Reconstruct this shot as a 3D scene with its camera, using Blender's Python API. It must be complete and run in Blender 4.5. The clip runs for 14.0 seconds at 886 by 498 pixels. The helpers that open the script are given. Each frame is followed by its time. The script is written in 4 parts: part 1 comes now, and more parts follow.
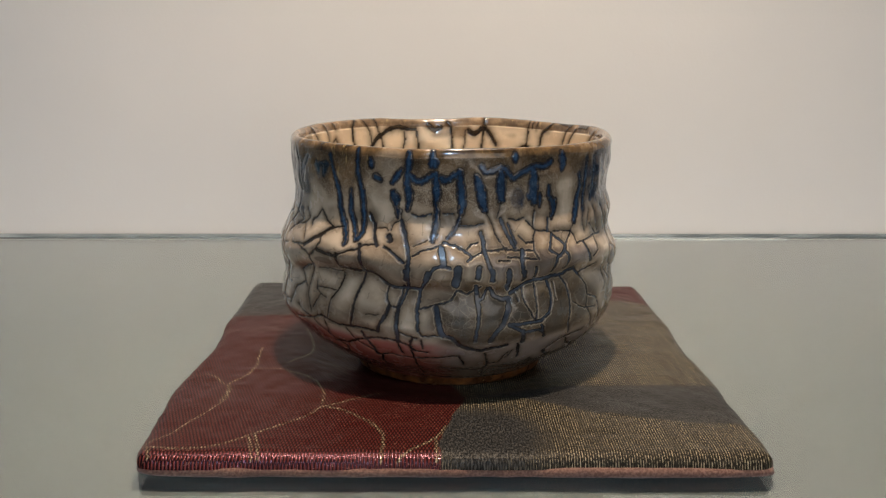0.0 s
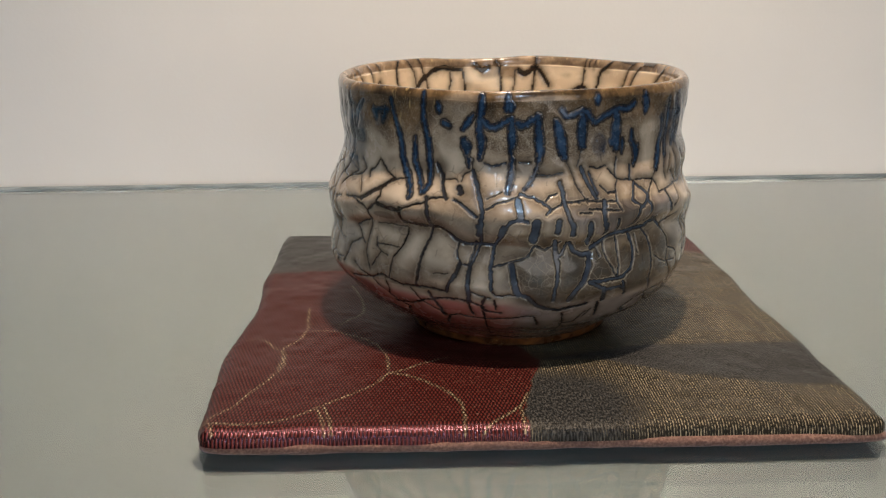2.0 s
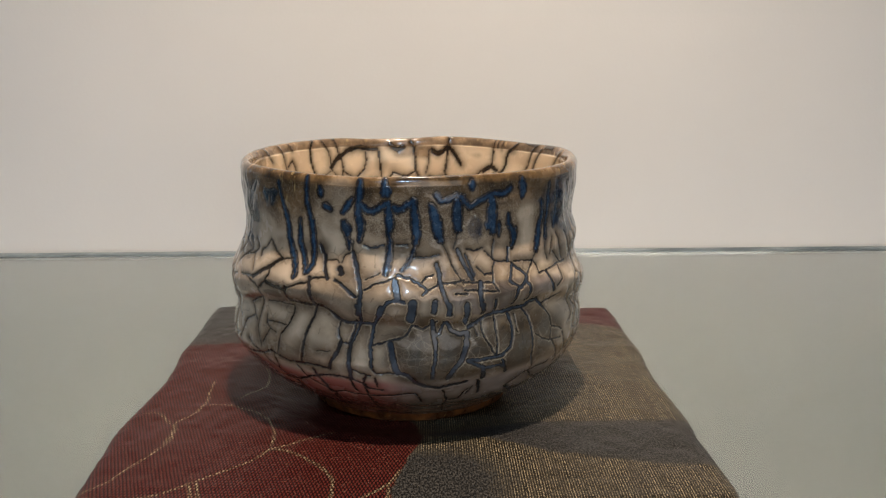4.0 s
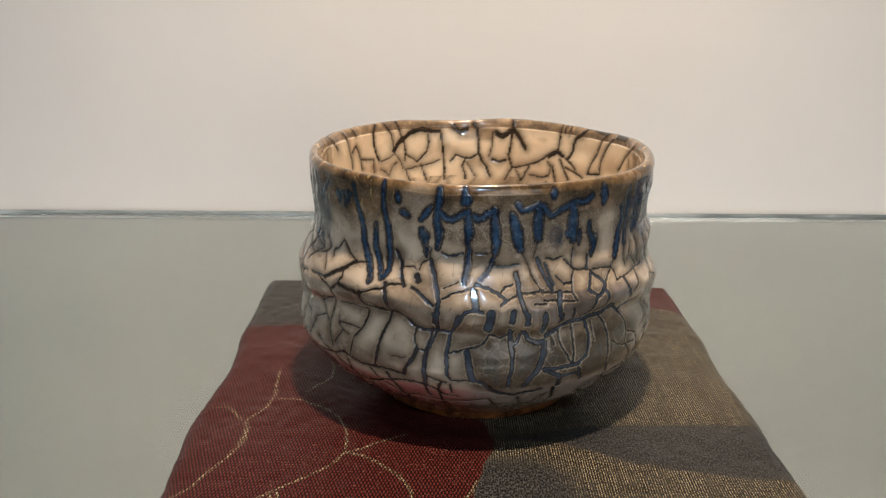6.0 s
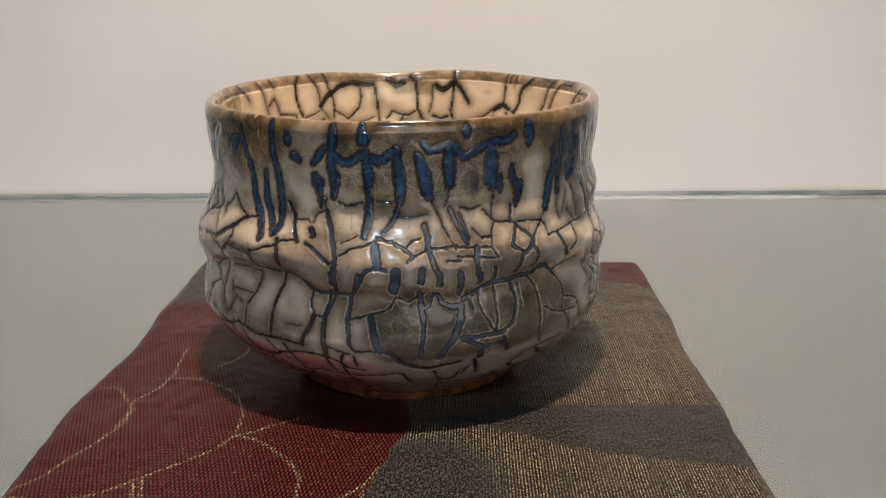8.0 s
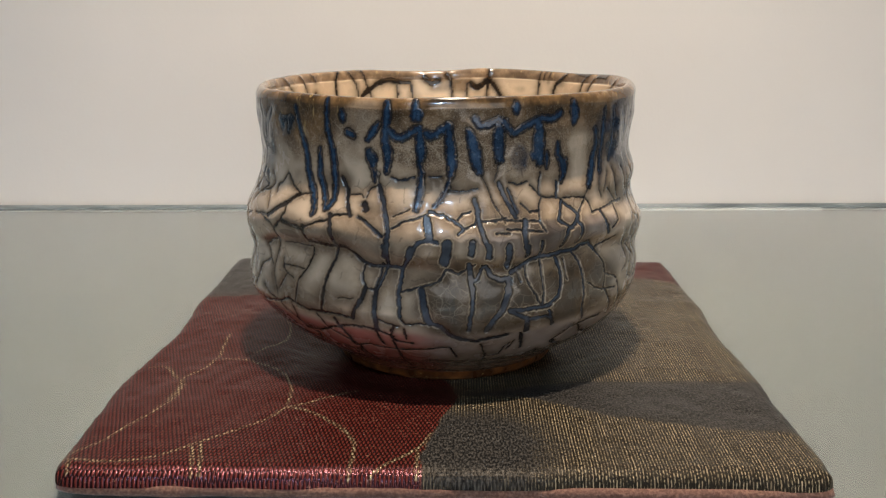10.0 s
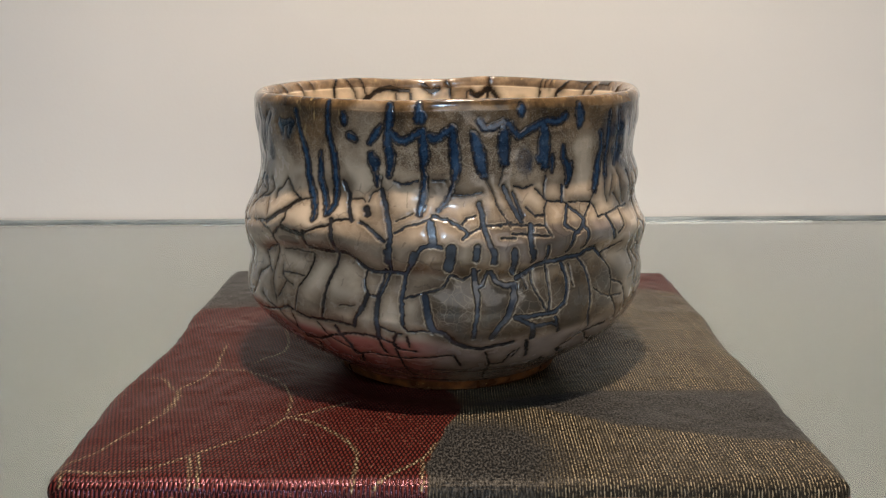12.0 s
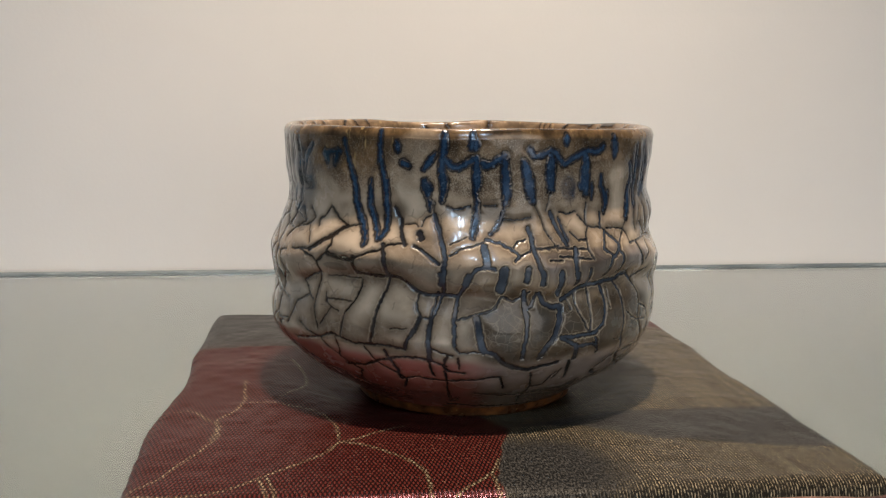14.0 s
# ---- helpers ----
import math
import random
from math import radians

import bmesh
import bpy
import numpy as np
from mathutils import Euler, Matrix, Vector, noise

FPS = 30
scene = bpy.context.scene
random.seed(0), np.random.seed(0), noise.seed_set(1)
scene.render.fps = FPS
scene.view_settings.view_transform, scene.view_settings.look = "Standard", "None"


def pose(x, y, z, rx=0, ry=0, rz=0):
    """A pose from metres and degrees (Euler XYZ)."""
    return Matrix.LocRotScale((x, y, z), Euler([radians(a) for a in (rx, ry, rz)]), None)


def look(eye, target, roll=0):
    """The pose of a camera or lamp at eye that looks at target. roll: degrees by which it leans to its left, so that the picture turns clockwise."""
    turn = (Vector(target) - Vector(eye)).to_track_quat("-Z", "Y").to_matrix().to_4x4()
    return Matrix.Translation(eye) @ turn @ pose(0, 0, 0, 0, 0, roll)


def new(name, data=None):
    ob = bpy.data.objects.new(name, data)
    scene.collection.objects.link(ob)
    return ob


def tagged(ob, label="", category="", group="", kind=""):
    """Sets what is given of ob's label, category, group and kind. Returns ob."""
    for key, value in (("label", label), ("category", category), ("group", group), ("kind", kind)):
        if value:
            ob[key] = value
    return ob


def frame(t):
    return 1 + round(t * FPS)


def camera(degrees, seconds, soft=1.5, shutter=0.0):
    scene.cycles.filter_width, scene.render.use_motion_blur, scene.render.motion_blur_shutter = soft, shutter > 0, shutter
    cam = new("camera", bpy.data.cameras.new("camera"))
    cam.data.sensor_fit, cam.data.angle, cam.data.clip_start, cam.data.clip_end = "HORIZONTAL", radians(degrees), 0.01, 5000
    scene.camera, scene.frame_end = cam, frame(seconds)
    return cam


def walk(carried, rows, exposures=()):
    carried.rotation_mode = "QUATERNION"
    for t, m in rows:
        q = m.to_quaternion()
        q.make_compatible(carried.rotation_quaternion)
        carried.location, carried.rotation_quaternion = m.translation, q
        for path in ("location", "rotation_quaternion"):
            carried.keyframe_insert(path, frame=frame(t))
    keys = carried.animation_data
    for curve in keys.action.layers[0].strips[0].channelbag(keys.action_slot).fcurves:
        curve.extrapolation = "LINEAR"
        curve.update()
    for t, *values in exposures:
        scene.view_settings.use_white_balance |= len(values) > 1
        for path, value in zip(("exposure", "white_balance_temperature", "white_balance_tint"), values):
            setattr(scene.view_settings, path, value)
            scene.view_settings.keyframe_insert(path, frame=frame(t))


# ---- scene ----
cam = camera(54.2, 14.0, soft=1.25)
PATH = [
    (0, (-0.005, 0.023, 0.117), (0.009, 1.976, -0.311), 0.4),
    (0.5, (-0.022, 0.037, 0.119), (-0.008, 1.992, -0.298), 0.1),
    (1, (-0.028, 0.034, 0.127), (-0.005, 1.975, -0.354), -0.3),
    (1.5, (-0.031, 0.043, 0.116), (0.015, 1.974, -0.4), -0.2),
    (2, (-0.032, 0.047, 0.115), (0.016, 1.967, -0.442), -0.3),
    (2.5, (-0.04, 0.049, 0.108), (0.011, 1.965, -0.462), 0.1),
    (3, (-0.036, 0.046, 0.116), (-0.008, 1.973, -0.418), 0.2),
    (3.5, (-0.018, 0.031, 0.115), (0.058, 1.981, -0.324), 0.8),
    (4, (0.006, 0.039, 0.123), (0.045, 1.993, -0.299), 0.1),
    (4.2, (0.006, 0.039, 0.117), (0.04, 2.003, -0.255), -0.1),
    (6.3, (-0.014, 0.058, 0.148), (-0.023, 1.947, -0.508), 0.9),
    (6.5, (0.001, 0.067, 0.144), (-0.021, 1.945, -0.542), 0.7),
    (7, (0.003, 0.069, 0.137), (-0.019, 1.961, -0.512), 0.6),
    (7.5, (0.017, 0.071, 0.127), (-0.025, 1.984, -0.454), 0.6),
    (8, (0.02, 0.082, 0.121), (-0.033, 1.996, -0.455), -0.3),
    (8.5, (0.011, 0.082, 0.112), (-0.064, 2.011, -0.412), -0.4),
    (8.7, (0.007, 0.081, 0.109), (-0.05, 2.016, -0.394), 0.0),
    (10.8, (0.006, 0.067, 0.106), (-0.035, 2.005, -0.383), -0.3),
    (11, (0.004, 0.07, 0.108), (-0.024, 2.008, -0.383), -0.1),
    (11.5, (0.004, 0.07, 0.103), (-0.03, 2.014, -0.365), -0.1),
    (12, (0.003, 0.074, 0.101), (-0.026, 2.024, -0.343), -0.2),
    (12.5, (0.005, 0.075, 0.097), (-0.015, 2.041, -0.27), -0.4),
    (13, (0.003, 0.074, 0.093), (0.034, 2.047, -0.233), -0.4),
    (13.5, (-0.014, 0.073, 0.093), (0.119, 2.045, -0.21), 0.0),
    (14, (-0.041, 0.066, 0.09), (0.184, 2.033, -0.195), 0.7),
]
walk(cam, [(t, look(eye, target, roll)) for t, eye, target, roll in PATH], exposures=[(0.0, -0.25), (1.0, -0.22), (2.0, -0.11), (3.2, -0.02), (4.0, -0.20), (6.5, -0.02), (7.5, -0.02), (8.0, -0.13), (8.7, -0.09), (14.0, -0.10)])

# ---- light: warm case spots overhead, one cool lamp in the room, added wall and front fill ----
world = bpy.data.worlds.new("room_air")
scene.world = world
world.use_nodes = True
world.node_tree.nodes["Background"].inputs[0].default_value = (0.9, 0.86, 0.8, 1)
world.node_tree.nodes["Background"].inputs[1].default_value = 0.02


def lamp(name, kind, power, color, m, **settings):
    data = bpy.data.lights.new(name, kind)
    data.energy, data.color = power, color
    if kind == "AREA":
        data.shape = "RECTANGLE"
        data.size, data.size_y = settings["size"]
    else:
        data.shadow_soft_size = settings["radius"]
        data.spot_size, data.spot_blend = radians(settings["cone"]), settings["blend"]
    ob = new(name, data)
    ob.matrix_world = m
    return ob


BOWL_AT = (0.0, 0.355, 0.05)
for side in (0.010, 0.034):
    lamp("case_spot", "SPOT", 17.0, (1.0, 0.83, 0.67), look((side, 0.30, 0.82), (0.03, 0.42, 0.0)), radius=0.005, cone=84, blend=1.0)
lamp("neighbour_spot", "SPOT", 0.45, (1.0, 0.9, 0.78), look((-0.525, 0.30, 0.82), (-0.525, 0.40, 0.0)), radius=0.008, cone=60, blend=0.6)
lamp("room_lamp", "AREA", 5.7, (0.52, 0.74, 1.0), look((-0.05, -0.80, 0.88), BOWL_AT), size=(0.024, 0.022))
# unseen strip added to brighten the back wall
lamp("wall_fill", "AREA", 1.5, (1.0, 0.87, 0.74), look((0.12, 0.44, 1.12), (0.11, 0.62, 0.10)), size=(0.45, 0.04))
# added soft fill from the front; no window is known there
lamp("front_fill", "AREA", 8.0, (1.0, 0.91, 0.82), look((0.35, -1.42, 0.44), (0.0, 0.35, 0.10)), size=(1.6, 1.0))


# ---- materials ----
def material(name):
    mat = bpy.data.materials.new(name)
    mat.use_nodes = True
    return mat, mat.node_tree.nodes, mat.node_tree.links, mat.node_tree.nodes["Principled BSDF"]


def put(socket, value):
    socket.default_value = value


class Net:
    """Short calls for shader nodes."""

    def __init__(self, name):
        self.mat, self.nodes, self.links, self.out = material(name)

    def node(self, kind, **inputs):
        n = self.nodes.new(kind)
        for key, value in inputs.items():
            self.feed(n.inputs[key.replace("_", " ")], value)
        return n

    def feed(self, socket, value):
        if isinstance(value, bpy.types.NodeSocket):
            self.links.new(value, socket)
        elif isinstance(value, tuple) and len(value) == 3 and socket.type == "RGBA":
            socket.default_value = (*value, 1)
        else:
            socket.default_value = value

    def attr(self, name):
        n = self.nodes.new("ShaderNodeAttribute")
        n.attribute_name = name
        return n.outputs["Fac"]

    def coords(self):
        return self.nodes.new("ShaderNodeTexCoord").outputs["Object"]

    def scaled(self, vector, sx, sy, sz, turn=0.0):
        n = self.nodes.new("ShaderNodeMapping")
        self.links.new(vector, n.inputs["Vector"])
        n.inputs["Scale"].default_value = (sx, sy, sz)
        n.inputs["Rotation"].default_value = (0, 0, radians(turn))
        return n.outputs["Vector"]

    def noise(self, vector, scale, detail=3.0, rough=0.55):
        n = self.nodes.new("ShaderNodeTexNoise")
        self.links.new(vector, n.inputs["Vector"])
        n.inputs["Scale"].default_value, n.inputs["Detail"].default_value, n.inputs["Roughness"].default_value = scale, detail, rough
        return n.outputs["Fac"]

    def ramp(self, value, low, high, to_low=0.0, to_high=1.0):
        n = self.nodes.new("ShaderNodeMapRange")
        n.interpolation_type = "SMOOTHSTEP"
        self.links.new(value, n.inputs["Value"])
        for key, v in (("From Min", low), ("From Max", high), ("To Min", to_low), ("To Max", to_high)):
            n.inputs[key].default_value = v
        return n.outputs["Result"]

    def math(self, op, a, b=0.0):
        n = self.nodes.new("ShaderNodeMath")
        n.operation = op
        self.feed(n.inputs[0], a)
        self.feed(n.inputs[1], b)
        return n.outputs[0]

    def mix(self, fac, a, b):
        n = self.nodes.new("ShaderNodeMix")
        n.data_type = "RGBA"
        self.feed(n.inputs["Factor"], fac)
        self.feed(n.inputs[6], a)
        self.feed(n.inputs[7], b)
        return n.outputs[2]

    def bump(self, height, strength, distance, below=None):
        n = self.nodes.new("ShaderNodeBump")
        self.links.new(height, n.inputs["Height"])
        n.inputs["Strength"].default_value, n.inputs["Distance"].default_value = strength, distance
        if below is not None:
            self.links.new(below, n.inputs["Normal"])
        return n.outputs["Normal"]

    def finish(self, color, roughness, normal=None, metallic=0.0, **more):
        self.feed(self.out.inputs["Base Color"], color)
        self.feed(self.out.inputs["Roughness"], roughness)
        self.feed(self.out.inputs["Metallic"], metallic)
        for key, value in more.items():
            self.feed(self.out.inputs[key.replace("_", " ")], value)
        if normal is not None:
            self.links.new(normal, self.out.inputs["Normal"])
        return self.mat


def wall_paint(name, color):
    n = Net(name)
    p = n.coords()
    cloud = n.noise(p, 3.0, 4.0)
    grain = n.noise(p, 420.0, 2.0)
    tone = n.mix(n.ramp(cloud, 0.3, 0.7), color, tuple(c * 0.94 for c in color))
    return n.finish(tone, 0.75, n.bump(grain, 0.08, 0.0008))


def glass_material():
    n = Net("pale_green_glass")
    p = n.coords()
    n.finish((0.90, 0.955, 0.935), 0.0, Transmission_Weight=1.0, IOR=1.5)
    return n.mat


def board_material():
    n = Net("pale_lacquered_board")
    p = n.coords()
    tone = n.mix(n.ramp(n.noise(p, 6.0, 3.0), 0.3, 0.7), (0.052, 0.055, 0.051), (0.046, 0.049, 0.047))
    return n.finish(tone, 0.6)


def glaze_material():
    """Crackled ash glaze: cream and taupe fields, dark crawled cracks, blue runs, amber iron at the lip."""
    n = Net("crawled_blue_and_cream_glaze")
    p = n.coords()
    crack, drip, halo = n.attr("crack"), n.attr("drip"), n.attr("halo")
    cream, grey, iron, mauve, speck = n.attr("cream"), n.attr("grey"), n.attr("iron"), n.attr("mauve"), n.attr("speck")
    small, mid, fine = n.noise(p, 160.0, 4.0), n.noise(p, 45.0, 4.0), n.noise(p, 900.0, 3.0)
    inside = n.attr("inside")
    taupe = n.mix(n.ramp(small, 0.3, 0.7), (0.34, 0.235, 0.150), (0.66, 0.485, 0.32))
    creamy = n.mix(n.ramp(mid, 0.35, 0.7), (0.82, 0.64, 0.455), (0.60, 0.46, 0.32))
    creamy = n.mix(inside, creamy, n.mix(n.ramp(mid, 0.35, 0.7), (0.90, 0.71, 0.47), (0.80, 0.60, 0.385)))
    field = n.mix(cream, taupe, creamy)
    greyish = n.mix(n.ramp(mid, 0.3, 0.7), (0.036, 0.031, 0.025), (0.100, 0.084, 0.064))
    field = n.mix(grey, field, greyish)
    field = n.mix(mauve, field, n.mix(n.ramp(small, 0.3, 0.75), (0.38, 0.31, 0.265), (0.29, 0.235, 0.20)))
    # red light thrown up by the mat, mixed into the base colour
    field = n.mix(n.math("MULTIPLY", n.attr("mat_bounce"), n.ramp(mid, 0.25, 0.6, 0.75, 1.0)), field, (0.46, 0.155, 0.12))
    amber = n.mix(n.ramp(small, 0.35, 0.65), (0.045, 0.026, 0.012), (0.25, 0.14, 0.055))
    amber = n.mix(n.ramp(n.noise(n.scaled(p, 1, 1, 0.25), 520.0, 3.0), 0.60, 0.74), amber, (0.50, 0.33, 0.13))
    field = n.mix(n.math("MULTIPLY", iron, n.ramp(mid, 0.2, 0.55, 0.72, 1.0)), field, amber)
    field = n.mix(n.math("MULTIPLY", n.attr("tea"), n.ramp(small, 0.25, 0.7, 0.45, 1.0)), field, n.mix(n.ramp(mid, 0.3, 0.7), (0.16, 0.095, 0.048), (0.31, 0.19, 0.10)))
    stain = n.math("MULTIPLY", n.attr("stain"), n.ramp(mid, 0.3, 0.65, 0.6, 1.0))
    field = n.mix(stain, field, n.mix(n.ramp(small, 0.3, 0.7), (0.045, 0.031, 0.020), (0.13, 0.088, 0.052)))
    # brown clouds of the glaze, with shade of crease, belly and dip painted in
    field = n.mix(n.attr("shade_and_smoke"), field, n.mix(n.ramp(small, 0.3, 0.7), (0.030, 0.019, 0.011), (0.070, 0.045, 0.026)))
    # hair craze: pale lines on the thick glaze of neck and belly
    bent = n.nodes.new("ShaderNodeVectorMath")
    bent.operation = "MULTIPLY_ADD"
    wobble = n.nodes.new("ShaderNodeTexNoise")
    n.links.new(p, wobble.inputs["Vector"])
    put(wobble.inputs["Scale"], 260.0)
    n.links.new(wobble.outputs["Color"], bent.inputs[0])
    bent.inputs[1].default_value = (0.0035, 0.0035, 0.0035)
    n.links.new(p, bent.inputs[2])
    lines = None
    for scale, width in ((150.0, 0.032), (330.0, 0.05)):
        v = n.nodes.new("ShaderNodeTexVoronoi")
        v.feature = "DISTANCE_TO_EDGE"
        n.links.new(bent.outputs[0], v.inputs["Vector"])
        v.inputs["Scale"].default_value = scale
        craze = n.ramp(v.outputs["Distance"], 0.0, width, 1.0, 0.0)
        lines = craze if lines is None else n.math("MAXIMUM", lines, n.math("MULTIPLY", craze, 0.6))
    where = n.math("MULTIPLY", n.attr("craze"), n.ramp(n.noise(p, 90.0, 2.0), 0.35, 0.60, 0.25, 1.0))
    grains = n.noise(p, 2600.0, 2.0)
    flecks = n.math("MULTIPLY", speck, n.ramp(grains, 0.50, 0.62, 0.0, 0.55))
    field = n.mix(flecks, field, (0.060, 0.042, 0.028))
    lights = n.math("MULTIPLY", speck, n.ramp(grains, 0.36, 0.44, 0.5, 0.0))
    field = n.mix(lights, field, (0.55, 0.46, 0.34))
    field = n.mix(n.math("MULTIPLY", lines, where), field, (0.62, 0.50, 0.36))
    field = n.mix(n.math("MULTIPLY", halo, n.ramp(small, 0.3, 0.6, 0.15, 0.8)), field, (0.62, 0.49, 0.33))
    # cracks: dark umber at the sides, blue-black where the run glaze pooled
    pool = n.attr("pool")
    dark = n.mix(pool, (0.030, 0.020, 0.013), n.mix(n.attr("core"), (0.018, 0.017, 0.018), n.mix(n.ramp(small, 0.3, 0.7), (0.028, 0.036, 0.050), (0.085, 0.105, 0.135))))
    field = n.mix(crack, field, dark)
    blue = n.mix(n.ramp(small, 0.3, 0.7), (0.006, 0.012, 0.024), (0.012, 0.028, 0.060))
    blue = n.mix(n.math("MULTIPLY", n.attr("deep"), n.ramp(mid, 0.35, 0.6, 0.35, 1.0)), blue, n.mix(n.ramp(small, 0.35, 0.65), (0.024, 0.056, 0.110), (0.050, 0.108, 0.190)))
    blue = n.mix(n.ramp(fine, 0.58, 0.72, 0.0, 0.7), blue, (0.10, 0.16, 0.24))
    blue = n.mix(n.ramp(grains, 0.58, 0.66, 0.0, 0.7), blue, (0.008, 0.012, 0.02))
    teal = n.attr("teal")
    blue = n.mix(teal, blue, n.mix(n.ramp(small, 0.35, 0.65), (0.010, 0.028, 0.044), (0.036, 0.074, 0.100)))
    field = n.mix(n.attr("drip_edge"), field, (0.016, 0.014, 0.013))
    field = n.mix(drip, field, blue)
    rough = n.ramp(small, 0.3, 0.75, 0.16, 0.32)
    normal = n.bump(fine, 0.10, 0.0003, n.bump(mid, 0.18, 0.0010))
    return n.finish(field, rough, normal, Specular_IOR_Level=0.45, Coat_Weight=0.65, Coat_Roughness=0.06)


def clay_material():
    n = Net("unglazed_iron_clay")
    p = n.coords()
    a, b = n.noise(p, 220.0, 4.0), n.noise(p, 1100.0, 3.0)
    tone = n.mix(n.ramp(a, 0.35, 0.7), (0.10, 0.042, 0.017), (0.32, 0.13, 0.040))
    tone = n.mix(n.ramp(b, 0.64, 0.72), tone, (0.5, 0.36, 0.16))
    return n.finish(tone, n.ramp(a, 0.3, 0.7, 0.25, 0.55), n.bump(b, 0.35, 0.0006))


def brocade_material():
    """Silk brocade: burgundy field with gold thread curves, charcoal and old-gold ribbed fields."""
    n = Net("burgundy_and_charcoal_brocade")
    p = n.coords()
    red, line, charcoal = n.attr("red"), n.attr("gold_line"), n.attr("charcoal")
    cloud, fuzz = n.noise(p, 35.0, 3.0), n.noise(p, 1500.0, 2.0)
    weft = n.nodes.new("ShaderNodeTexWave")
    weft.wave_type, weft.bands_direction = "BANDS", "X"
    n.links.new(n.scaled(p, 1, 0.5, 0, 36), weft.inputs["Vector"])
    put(weft.inputs["Scale"], 360.0), put(weft.inputs["Distortion"], 0.6), put(weft.inputs["Detail"], 1.0)
    warp = n.nodes.new("ShaderNodeTexWave")
    warp.wave_type, warp.bands_direction = "BANDS", "Y"
    n.links.new(p, warp.inputs["Vector"])
    put(warp.inputs["Scale"], 420.0), put(warp.inputs["Distortion"], 0.8), put(warp.inputs["Detail"], 1.0)
    twill = n.nodes.new("ShaderNodeTexWave")
    twill.wave_type, twill.bands_direction = "BANDS", "X"
    n.links.new(n.scaled(p, 1, 0.5, 0, -36), twill.inputs["Vector"])
    put(twill.inputs["Scale"], 360.0), put(twill.inputs["Distortion"], 0.6), put(twill.inputs["Detail"], 1.0)
    rib = n.nodes.new("ShaderNodeTexWave")
    rib.wave_type, rib.bands_direction = "BANDS", "X"
    n.links.new(n.scaled(p, 1, 0.10, 0, 1), rib.inputs["Vector"])
    put(rib.inputs["Scale"], 390.0), put(rib.inputs["Distortion"], 1.3), put(rib.inputs["Detail"], 2.0), put(rib.inputs["Detail Scale"], 2.0)
    slub = n.math("MULTIPLY", n.noise(n.scaled(p, 1, 0.50, 0), 2900.0, 2.0), n.ramp(rib.outputs["Fac"], 0.3, 0.8, 0.6, 1.15))
    weave = n.math("MULTIPLY", weft.outputs["Fac"], twill.outputs["Fac"])
    burgundy = n.mix(n.ramp(weave, 0.05, 0.50), (0.008, 0.003, 0.0025), (0.115, 0.021, 0.015))
    burgundy = n.mix(n.ramp(fuzz, 0.62, 0.72), burgundy, (0.20, 0.09, 0.06))
    dots = n.math("MULTIPLY", rib.outputs["Fac"], n.math("MULTIPLY", n.ramp(warp.outputs["Fac"], 0.1, 0.8, 0.0, 1.0), n.ramp(n.noise(n.scaled(p, 1, 0.4, 0), 900.0, 2.0), 0.38, 0.62, 0.15, 1.1)))
    old_gold = n.mix(n.ramp(dots, 0.05, 0.6), (0.008, 0.007, 0.005), (0.064, 0.048, 0.028))
    old_gold = n.mix(n.math("MULTIPLY", n.ramp(slub, 0.56, 0.64), n.ramp(cloud, 0.3, 0.6, 0.5, 1.0)), old_gold, (0.52, 0.42, 0.26))
    comb = n.ramp(n.noise(n.scaled(p, 1, 0.03, 0), 650.0, 3.0), 0.34, 0.68, 0.0, 0.6)
    old_gold = n.mix(comb, old_gold, (0.030, 0.024, 0.017))
    coal = n.mix(n.ramp(n.noise(n.scaled(p, 1, 0.5, 0), 1900.0, 2.0), 0.42, 0.66), (0.008, 0.008, 0.008), (0.072, 0.066, 0.058))
    ground = n.mix(charcoal, old_gold, coal)
    tone = n.mix(red, ground, burgundy)
    stitch = n.math("MULTIPLY", line, n.math("MULTIPLY", n.ramp(weave, 0.08, 0.45, 0.1, 1.0), n.ramp(fuzz, 0.38, 0.6, 0.35, 1.0)))
    tone = n.mix(stitch, tone, n.mix(n.ramp(fuzz, 0.45, 0.6), (0.15, 0.12, 0.06), (0.60, 0.50, 0.30)))
    height = n.mix(red, dots, weave)
    normal = n.bump(fuzz, 0.45, 0.0004, n.bump(height, 0.30, 0.0005))
    return n.finish(tone, n.mix(red, n.ramp(cloud, 0.3, 0.7, 0.30, 0.38), n.mix(n.attr("hem"), n.ramp(cloud, 0.3, 0.7, 0.34, 0.42), (0.22, 0.22, 0.22))), normal, n.math("MULTIPLY", stitch, 0.5), Specular_IOR_Level=n.ramp(n.math("MULTIPLY", red, n.attr("hem")), 0.0, 1.0, 0.13, 0.75), IOR=1.5, Specular_Tint=n.mix(red, (1.0, 0.9, 0.75), (1.0, 0.42, 0.52)), Sheen_Weight=0.0, Sheen_Roughness=0.45, Sheen_Tint=(0.9, 0.8, 0.78))


def cotton_material():
    n = Net("brown_cotton_backing")
    p = n.coords()
    a, b = n.noise(p, 60.0, 3.0), n.noise(p, 1300.0, 2.0)
    tone = n.mix(n.ramp(b, 0.4, 0.65), (0.15, 0.068, 0.045), (0.27, 0.135, 0.09))
    tone = n.mix(n.ramp(a, 0.4, 0.7, 0.0, 0.4), tone, (0.12, 0.06, 0.045))
    return n.finish(tone, 0.85, n.bump(b, 0.6, 0.0005), Sheen_Weight=0.2)


